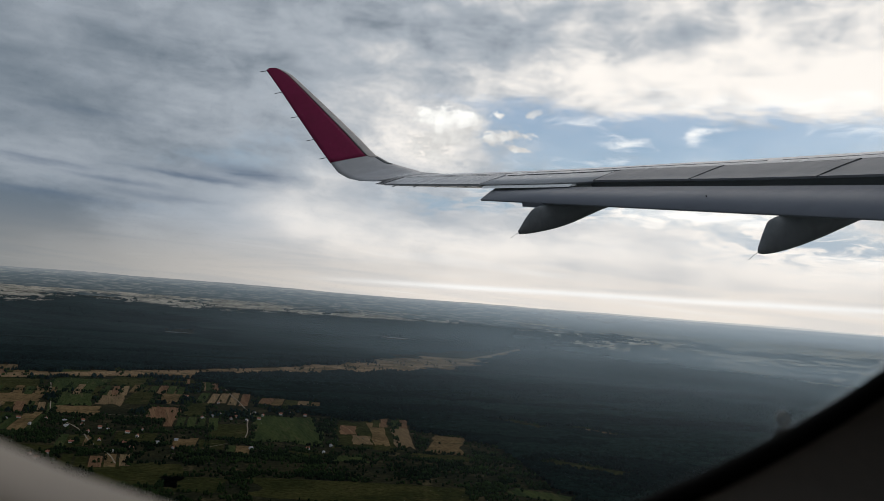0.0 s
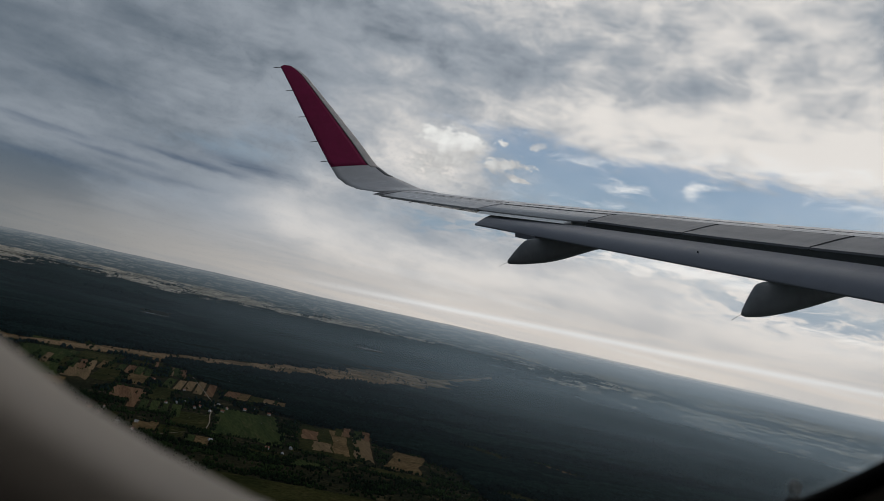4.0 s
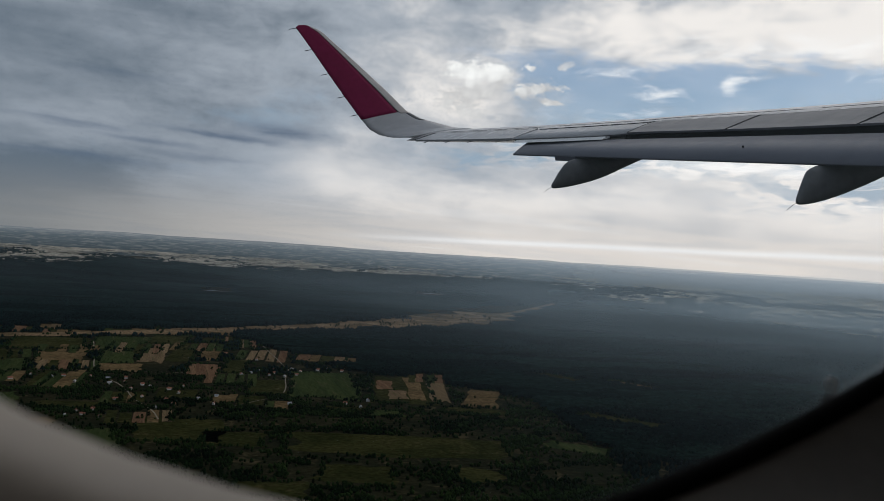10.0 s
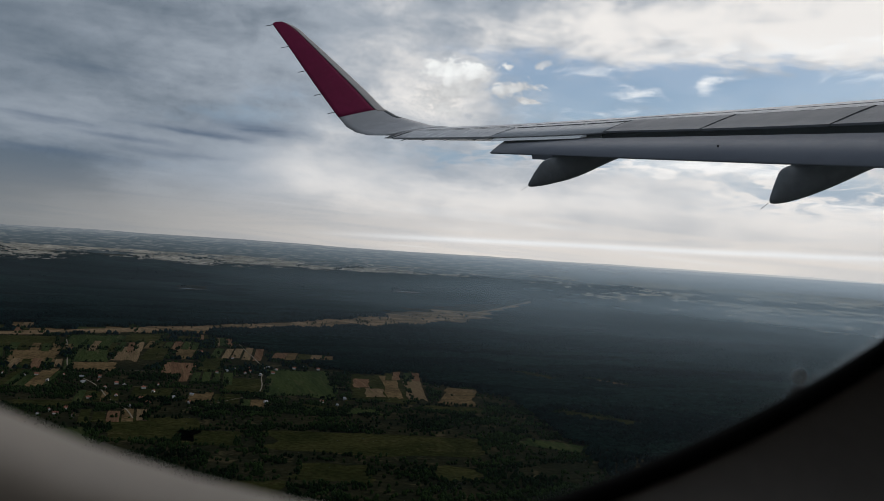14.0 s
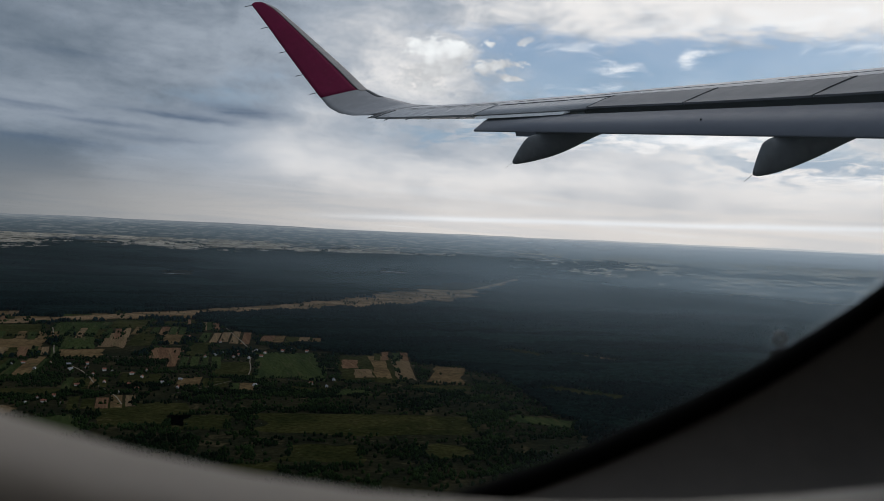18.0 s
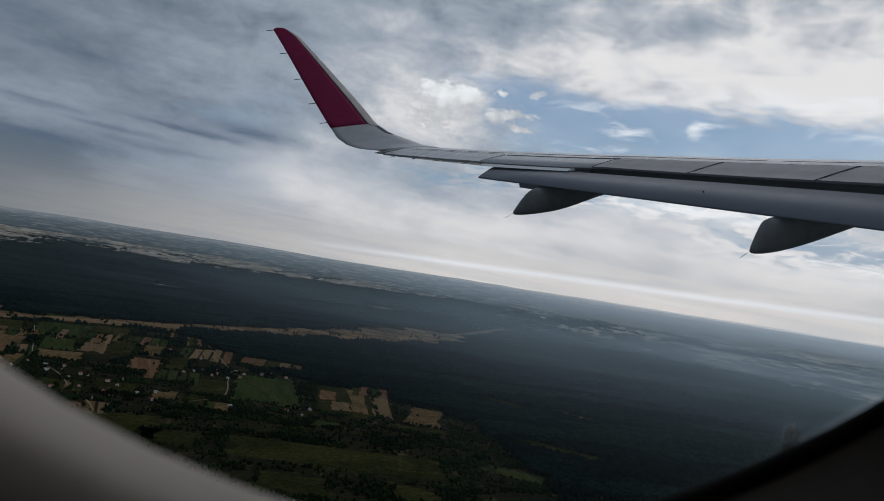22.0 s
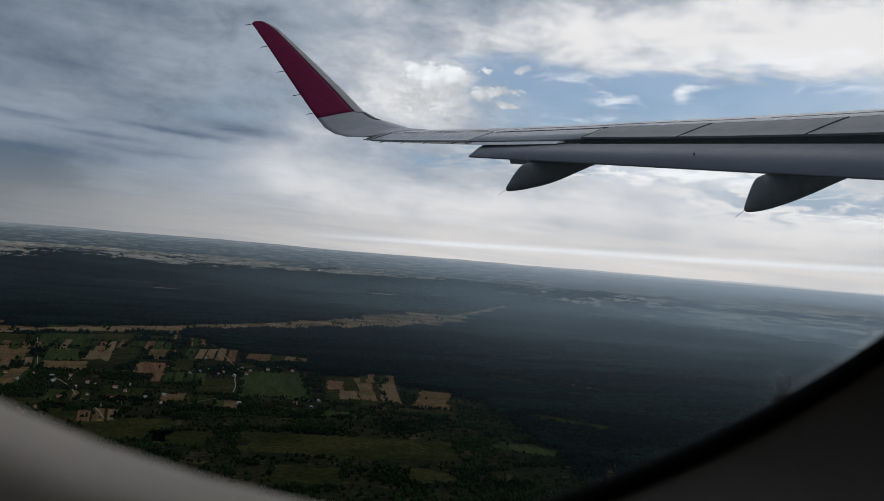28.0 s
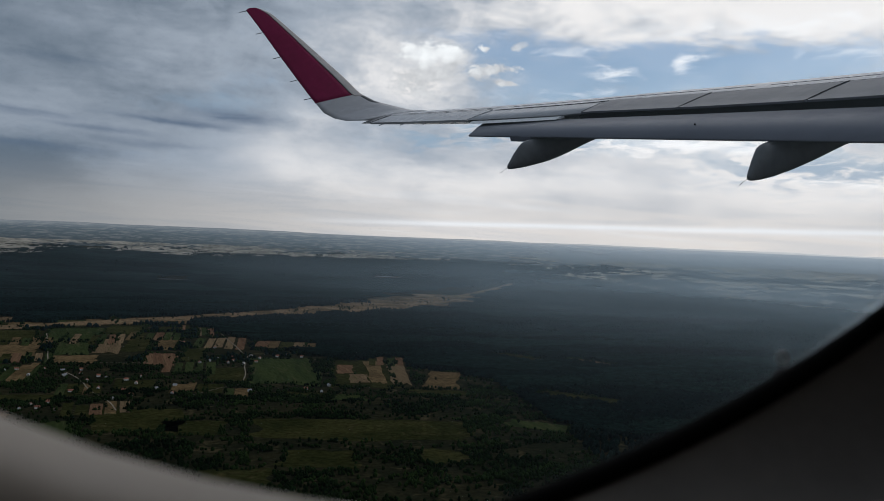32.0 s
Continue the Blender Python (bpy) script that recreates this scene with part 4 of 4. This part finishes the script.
def far_open(a, r):
    """How open the far country is at a bearing a (degrees) and distance r: above 0 there are fields."""
    g = noise.noise((a * 0.22, r / 150.0, 11.0)) + 0.6 * noise.noise((a * 0.8, r / 40.0, 12.0)) + 0.7 * noise.noise((a * 1.9, r / 20.0, 13.0)) + 0.5 * noise.noise((a * 0.5, r / 13.0, 15.0))
    right_bank = min(1.0, (a - 24) / 8.0) + 0.10 - max(0.0, (3720 - 30 * (a - 28) - r) / 130.0) if a > 24 else -2.0
    left_bank = 0.66 - max(0.0, (a - 16) / 6.0) - max(0.0, (3960 + 8 * a - r) / 110.0)
    wood = 1.1 * abs(noise.noise((a * 0.45, r / 60.0, 17.0))) + (0.5 if noise.noise((a * 0.9, r / 33.0, 19.0)) > 0.22 else 0.0) if a > 24 else 0.0
    return g + max(right_bank, left_bank) - 0.62 - 0.9 * wood


verts, faces, cells = [], [], {}
for i in range(-80, 300):
    for j in range(int((4330 - 3050) / 10)):
        a, r = i * 0.2, 3050 + j * 10
        if far_open(a, r) > 0:
            q = []
            for di, dj in ((0, 0), (0, 1), (1, 1), (1, 0)):
                key = (i + di, j + dj)
                if key not in cells:
                    aa, rr = radians(a + 0.2 * di), r + 10 * dj
                    cells[key] = len(verts)
                    verts.append((rr * math.sin(aa), rr * math.cos(aa), rise(rr) + 7.5))
                q.append(cells[key])
            faces.append(q)
hazed_faces = [f for f in faces if math.atan2(*verts[f[0]][:2]) > radians(25)]
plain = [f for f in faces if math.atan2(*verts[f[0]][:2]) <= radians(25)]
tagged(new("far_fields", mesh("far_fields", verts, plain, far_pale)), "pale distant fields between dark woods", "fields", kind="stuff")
tagged(new("stubble_fields", mesh("stubble_fields", verts, hazed_faces, far_hazed)), "wide fields among distant woods, haze put into their pale colour", "fields", kind="stuff")
PONDS = ((15.5, 17.3, 3560), (10.2, 11.6, 4120), (2.0, 4.0, 3250), (25.5, 27.5, 4150))
for a0, a1, r in PONDS:
    verts, faces = [], []
    polar_patch(a0, a1, r, r + 20, 1.5, verts, faces)
    tagged(new("pond", mesh("pond", verts, faces, water)), "thin pale pond among far woods", "pond", kind="structure")


# sheet added over the land in place of aerial haze
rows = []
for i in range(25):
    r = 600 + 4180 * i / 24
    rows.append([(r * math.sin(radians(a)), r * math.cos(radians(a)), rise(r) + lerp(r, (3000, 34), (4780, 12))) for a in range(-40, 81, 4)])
tagged(new("ground_mist", mesh("ground_mist", *loft(rows, close_v=False), haze_mat, True)), "thin pale sheet standing in for aerial haze over distant land", "mist", kind="stuff")


# woods
def free_of_fields(x, y, margin=2.0):
    """True where no field, meadow or farmland forbids a tree."""
    ok = np.ones(len(x), bool)
    for cx, cy, w, l, c, s in OPEN:
        dx, dy = x - cx, y - cy
        u, t = dx * c - dy * s, dx * s + dy * c
        ok &= ~((np.abs(u) < w + margin) & (np.abs(t) < l + margin))
    vy = np.interp(x, [p[0] for p in LINE], [p[1] for p in LINE])
    vw = np.interp(x, [p[0] for p in LINE], [p[2] for p in LINE])
    ok &= ~((np.abs(y - vy) < vw * (0.84 + 0.36 * np.sin(x / 47.0) * np.sin(x / 91.0 + y / 60.0) + 0.12 * np.sin(x / 13.0 + y / 11.0))) & (x < 1500))
    bearing, reach = np.degrees(np.arctan2(x, y)), np.hypot(x, y)
    for a0, a1, r in PONDS:
        ok &= ~((bearing > a0) & (bearing < a1) & (reach > r - 110) & (reach < r + 40))
    return ok


def crowns(name, x, y, tall, wide, material, label, fancy=True, category="forest"):
    """One mesh of many tree crowns, each a faceted, uneven cone on the ground."""
    count = len(x)
    r = np.hypot(x, y)
    base = 190.0 * np.clip((r - 3000) / 1900, 0, 1) ** 1.6
    sides = 6 if fancy else 5
    levels = ((0.08, 0.75), (0.42, 1.0), (0.75, 0.62)) if fancy else ((0.1, 1.0), (0.62, 0.72))
    spin = rng.uniform(0, 6.28, count)
    layers = []
    for h, w in levels:
        for k in range(sides):
            t = spin + 2 * np.pi * k / sides
            rr = wide * w * rng.uniform(0.7, 1.25, count)
            layers.append(np.stack([x + rr * np.cos(t), y + rr * np.sin(t), base + tall * (h + rng.uniform(-0.07, 0.07, count))], 1))
    layers.append(np.stack([x + rng.uniform(-0.3, 0.3, count) * wide, y + rng.uniform(-0.3, 0.3, count) * wide, base + tall], 1))
    per = len(layers)
    verts = np.stack(layers, 1).reshape(-1, 3)
    tris = []
    for lv in range(len(levels) - 1):
        for k in range(sides):
            q, o, o2 = (k + 1) % sides, lv * sides, (lv + 1) * sides
            tris += [(o + k, o + q, o2 + q), (o + k, o2 + q, o2 + k)]
    o = (len(levels) - 1) * sides
    tris += [(o + k, o + (k + 1) % sides, per - 1) for k in range(sides)]
    tris = np.array(tris)
    allf = (tris[None] + (np.arange(count) * per)[:, None, None]).reshape(-1, 3)
    me = bpy.data.meshes.new(name)
    me.vertices.add(len(verts)), me.loops.add(allf.size), me.polygons.add(len(allf))
    me.vertices.foreach_set("co", verts.astype(np.float32).ravel())
    me.loops.foreach_set("vertex_index", allf.astype(np.int32).ravel())
    me.polygons.foreach_set("loop_start", np.arange(0, allf.size, 3, dtype=np.int32))
    me.update(calc_edges=True)
    me.polygons.foreach_set("use_smooth", np.ones(len(allf), bool))
    me.materials.append(material)
    return tagged(new(name, me), label, category, kind="stuff")


def scatter(r0, r1, step, a0=-18.0, a1=60.0):
    """Places about step metres apart in a sector of the land."""
    area = 0.5 * radians(a1 - a0) * (r1 * r1 - r0 * r0)
    n_t = int(area / (step * step))
    a, r = np.radians(rng.uniform(a0, a1, n_t)), np.sqrt(rng.uniform(r0 * r0, r1 * r1, n_t))
    return r * np.sin(a), r * np.cos(a)


def lumps(x, y, size, seed):
    return np.array([noise.noise((a / size, b / size, seed)) for a, b in zip(x, y)])


def farmland(x, y):
    """1 inside the settled, half-open country, 0 in the closed forest."""
    edge = np.interp(y, [500, 700, 950, 1150, 1400, 1700, 1900, 2000], [330, 420, 470, 500, 300, 180, 120, 60])
    return (x < edge) & (y < valley_at(0)[0] + 0.55 * np.clip(x, -400, 400))


x, y = scatter(430, 2080, 6.0)
g = lumps(x, y, 70.0, 1.0) + 0.5 * lumps(x, y, 25.0, 2.0)
open_land = farmland(x, y)
reach = np.hypot(x, y)
keep = free_of_fields(x, y) & np.where(open_land, g > np.where(y < 1000, -0.14, 0.06), g > -0.66) & (rng.uniform(1720, 2080, len(x)) > reach) & ~(open_land & (reach < 1350))
x, y, g, open_land, reach = x[keep], y[keep], g[keep], open_land[keep], reach[keep]
leafy = open_land & (rng.uniform(0, 1, len(x)) < 0.7)
near = reach < 1050
for sel, nm, m, lab, fine in ((leafy & ~near, "hedge_wood", leaves_green, "green hedges and copses between the fields", False),
                              (~leafy & near, "near_forest", leaves_dark, "dark close pine forest", True), (~leafy & ~near, "pine_forest", leaves_dark, "dark closed pine forest", False)):
    k = int(sel.sum())
    crowns(nm, x[sel], y[sel], rng.uniform(4.4, 6.8, k) * (0.85 if m is leaves_green else 1.1), rng.uniform(1.8, 3.1, k) * (1.0 if near[sel].any() or m is leaves_green else 1.35), m, lab, fancy=fine)
x, y = scatter(430, 1350, 3.9)
x, y = x[farmland(x, y)], y[farmland(x, y)]
g = lumps(x, y, 60.0, 1.0) + 0.6 * lumps(x, y, 22.0, 2.0) + 0.4 * lumps(x, y, 8.0, 5.0)
keep = free_of_fields(x, y) & ((g > np.where(y < 1000, 0.0, 0.08)) | (rng.uniform(0, 1, len(x)) < 0.10))
x, y = x[keep], y[keep]
crowns("scrub_wood", x, y, rng.uniform(2.4, 4.6, len(x)), rng.uniform(1.1, 2.1, len(x)), leaves_green, "green broadleaf copses beside the meadows", fancy=True)
x, y = scatter(1720, 2700, 7.0)
reach = np.hypot(x, y)
keep = free_of_fields(x, y) & (lumps(x, y, 90.0, 4.0) > -0.68) & (rng.uniform(1720, 2080, len(x)) < reach) & (rng.uniform(2250, 2700, len(x)) > reach)
keep &= np.array([far_open(math.degrees(math.atan2(p, q)), math.hypot(p, q)) <= 0 for p, q in zip(x, y)])
x, y = x[keep], y[keep]
crowns("middle_forest", x, y, np.interp(np.hypot(x, y), [1700, 2300, 3300], [6.5, 10.8, 12.5]) * rng.uniform(0.8, 1.25, len(x)), rng.uniform(3.2, 5.0, len(x)), leaves_hazed, "wide dark pine forest", fancy=False)
x, y = scatter(3300, 4330, 11.5)
reach = np.hypot(x, y)
keep = free_of_fields(x, y) & (reach < 4130 + 190 * lumps(x, y, 170.0, 6.0) + 60 * lumps(x, y, 50.0, 7.0)) & (rng.uniform(3300, 3700, len(x)) < reach)
keep &= np.array([far_open(math.degrees(math.atan2(p, q)), math.hypot(p, q)) <= 0 for p, q in zip(x, y)])
x, y = x[keep], y[keep]
crowns("far_forest", x, y, rng.uniform(10, 15, len(x)), rng.uniform(5.5, 8.5, len(x)), leaves_hazed, "dark forest reaching up the far rise", fancy=False)


# hedges and tree rows along the field edges
hx, hy = [], []
for cx, cy, w, l, c, s in OPEN:
    for side in range(4):
        if rng.uniform() < (0.62 if w > 15 else 0.08):
            long = l if side < 2 else w
            k = int(2 * long / 2.2)
            t = rng.uniform(-1, 1, k) * long
            o = (w if side < 2 else l) * (1 if side % 2 else -1) * 0.97 + rng.normal(0, 1.8, k)
            u, q = (o, t) if side < 2 else (t, o)
            stay = np.sin(t / 11.0 + cx) + rng.uniform(-0.6, 0.6, k) > -0.45
            hx.append((cx + u * c + q * s)[stay])
            hy.append((cy - u * s + q * c)[stay])
hx, hy = np.concatenate(hx), np.concatenate(hy)
crowns("hedgerow", hx, hy, rng.uniform(1.8, 4.6, len(hx)), rng.uniform(1.0, 2.0, len(hx)), leaves_green, "dark green hedgerows along the field edges", fancy=False, category="hedge")


# closed canopy of the forest under its crowns
verts, faces, cells = [], [], {}
ia, ir = np.meshgrid(np.arange(-52, 172), np.arange(0, 240), indexing="ij")
ca, cr = np.radians(ia.ravel() * 0.35 + 0.175), ir.ravel() * 14.0 + 957.0
cx, cy = cr * np.sin(ca), cr * np.cos(ca)
shut = free_of_fields(cx, cy, 10.0) & ~farmland(cx, cy) & (cr < 4060)
shut &= np.array([far_open(math.degrees(p), q) <= 0 for p, q in zip(ca, cr)])
for near_side, m, nm in ((True, leaves_dark, "forest_canopy"), (False, leaves_hazed, "outer_canopy")):
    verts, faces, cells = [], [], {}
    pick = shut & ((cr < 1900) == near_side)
    for i, j in zip(ia.ravel()[pick], ir.ravel()[pick]):
        q = []
        for di, dj in ((0, 0), (0, 1), (1, 1), (1, 0)):
            key = (int(i + di), int(j + dj))
            if key not in cells:
                aa, rr = radians(key[0] * 0.35), 950.0 + key[1] * 14.0
                cells[key] = len(verts)
                aa, rr = aa + radians(rng.uniform(-0.14, 0.14)), rr + rng.uniform(-5.5, 5.5)
                px, py = rr * math.sin(aa), rr * math.cos(aa)
                bx, by = px + 40 * noise.noise((px / 90, py / 90, 6)), py + 40 * noise.noise((px / 90, py / 90, 7))
                age = noise.cell((bx / 170, (by - 0.45 * bx) / 75, 4)) * 1.6 + rng.uniform(-1, 1) * lerp(rr, (1600, 0.9), (2400, 0.3))
                verts.append((px, py, rise(rr) + age * lerp(rr, (900, 0.5), (1500, 1.0)) + lerp(rr, (1700, 4.5), (2050, 6.4), (2300, 8.8), (2750, 10.4), (3300, 10.8)) + 1.2 * noise.noise((px / 75, py / 75, 3)) + 0.5 * noise.noise((px / 30, py / 30, 8))))
            q.append(cells[key])
        faces.append(q)
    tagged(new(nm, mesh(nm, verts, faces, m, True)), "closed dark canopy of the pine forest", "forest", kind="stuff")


# single trees in the fields and on the valley meadow
def tree_model(seed):
    r = random.Random(seed)
    top = tagged(new("tree"), "single dark green broadleaf tree in a field", "tree", "field trees")
    h = r.uniform(6.5, 9.5)
    rings = [[(w * math.cos(k * 1.0472), w * math.sin(k * 1.0472), z) for k in range(6)] for z, w in ((-0.2, 0.3), (h * 0.25, 0.2), (h * 0.6, 0.09))]
    part("trunk", mesh("trunk", *loft(rings), bark), top)
    v, f = [], []
    for _ in range(26):
        t, q = r.uniform(0, 6.28), r.uniform(0, 1) ** 0.5
        z = h * r.uniform(0.28, 0.95)
        lim = 0.36 * h * math.sin(math.pi * min(0.97, (z / h - 0.12) / 0.95)) ** 0.7
        c = Vector((math.cos(t) * q * lim, math.sin(t) * q * lim, z))
        s = r.uniform(0.10, 0.17) * h
        b = len(v)
        for d in ((1, 0, 0), (0, 1, 0), (-1, 0, 0), (0, -1, 0), (0, 0, 0.8), (0, 0, -0.6)):
            v.append(c + Vector(d) * s * r.uniform(0.75, 1.3))
        f += [(b + i, b + (i + 1) % 4, b + 4) for i in range(4)] + [(b + (i + 1) % 4, b + i, b + 5) for i in range(4)]
    part("crown", mesh("crown", v, f, leaves_green), top)
    return top


models = [tree_model(s) for s in (3, 8, 15, 21)]
spots = []
while len(spots) < 110:
    cx, cy, w, l, c, s = OPEN[rng.integers(0, len(OPEN))]
    u, t = rng.uniform(-1, 1) * w, rng.choice((-1, 1)) * l if rng.uniform() < 0.5 else rng.uniform(-1, 1) * l
    spots.append((cx + u * c + t * s, cy - u * s + t * c))
while len(spots) < 240:
    xx = rng.uniform(-250, 1050) if len(spots) < 150 else rng.choice((420, 560, 640, 770, 850, 960)) + rng.normal(0, 14)
    yy, ww = valley_at(xx)
    spots.append((xx, yy + rng.uniform(-0.4, 0.4) * ww))
for i, (xx, yy) in enumerate(spots):
    m = Matrix.LocRotScale((xx, yy, rise(math.hypot(xx, yy)) + 0.1), Euler((0, 0, rng.uniform(0, 6.28))), None)
    big = float(rng.uniform(0.45, 0.85))
    src = models[i % 4]
    if i < 4:
        src.matrix_world, ob = m, src
    else:
        ob = copy_thing(src, m)
    ob.scale = (big, big, big)


# village houses
def house(xx, yy, turn, w, l, h, roof_mat):
    top = tagged(new("house"), "small white house with a pitched %s roof" % ("red tiled" if roof_mat is roof_red else "grey sheet"), "house", "village houses")
    top.matrix_world = pose(xx, yy, 0, 0, 0, turn)
    a, b = w / 2, l / 2
    box = [(sx * a, sy * b, z) for z in (0, h) for sx, sy in ((-1, -1), (1, -1), (1, 1), (-1, 1))] + [(0, -b, h + a * 0.75), (0, b, h + a * 0.75)]
    walls = part("wall", mesh("wall", box, [(0, 1, 5, 4), (1, 2, 6, 5), (2, 3, 7, 6), (3, 0, 4, 7), (4, 5, 8), (6, 7, 9)], white_wall), top)
    for sgn in (-1, 1):
        e = 0.45
        q = [(sgn * (a + e), -b - e, h - e * 0.75), (sgn * (a + e), b + e, h - e * 0.75), (0, b + e, h + a * 0.75), (0, -b - e, h + a * 0.75)]
        q += [(p[0], p[1], p[2] + 0.18) for p in q]
        part("roof", mesh("roof", q, [(0, 1, 2, 3), (4, 7, 6, 5), (0, 4, 5, 1), (1, 5, 6, 2), (2, 6, 7, 3), (3, 7, 4, 0)], roof_mat), top)
    c = [(0.4 + i * 0.3, 0.6 + j * 0.3, z) for z in (h + a * 0.4, h + a * 0.75 + 0.8) for i, j in ((-1, -1), (1, -1), (1, 1), (-1, 1))]
    part("chimney", mesh("chimney", c, [(0, 1, 5, 4), (1, 2, 6, 5), (2, 3, 7, 6), (3, 0, 4, 7), (4, 5, 6, 7)], roof_red), top)
    for k in (-0.5, 0.5):
        x0, z0 = k * a, h * 0.45
        q = [(x0 + i * 0.5, -b - 0.02 + d, z0 + j * 0.6) for d in (0, -0.04) for i, j in ((-1, -1), (1, -1), (1, 1), (-1, 1))]
        part("window", mesh("window", q, [(4, 5, 6, 7), (0, 1, 5, 4), (2, 3, 7, 6), (1, 2, 6, 5), (3, 0, 4, 7)], dark_glass), walls)


HOMES = ((-142, 1278), (-120, 1290), (-95, 1282), (-70, 1272), (-48, 1250), (-22, 1228), (-8, 1205), (12, 1190), (28, 1160), (48, 1120), (60, 1090), (20, 1080), (-4, 1070), (5, 1110), (-30, 1190), (-60, 1225),
         (-92, 1040), (-78, 1025), (-100, 1018), (-70, 1050), (-60, 1010), (150, 1098), (-165, 1300), (-185, 1262), (-112, 1240), (-40, 1280), (30, 1210), (70, 1150), (-15, 1130), (-45, 1120), (240, 1075), (100, 1560), (150, 1500),
         (132, 1345), (150, 1338), (168, 1352), (176, 1318), (195, 1336), (205, 1375), (190, 1392), (160, 1380), (232, 1392), (250, 1402), (268, 1390), (282, 1410), (142, 1366), (118, 1330), (222, 1108), (262, 1120))
for i, (xx, yy) in enumerate(HOMES):
    house(xx + rng.uniform(-6, 6), yy + rng.uniform(-6, 6), rng.uniform(-25, 25) + 90 * (i % 2), rng.uniform(2.8, 3.8), rng.uniform(3.6, 5.4), rng.uniform(1.7, 2.2), roof_red if i % 3 else roof_grey)
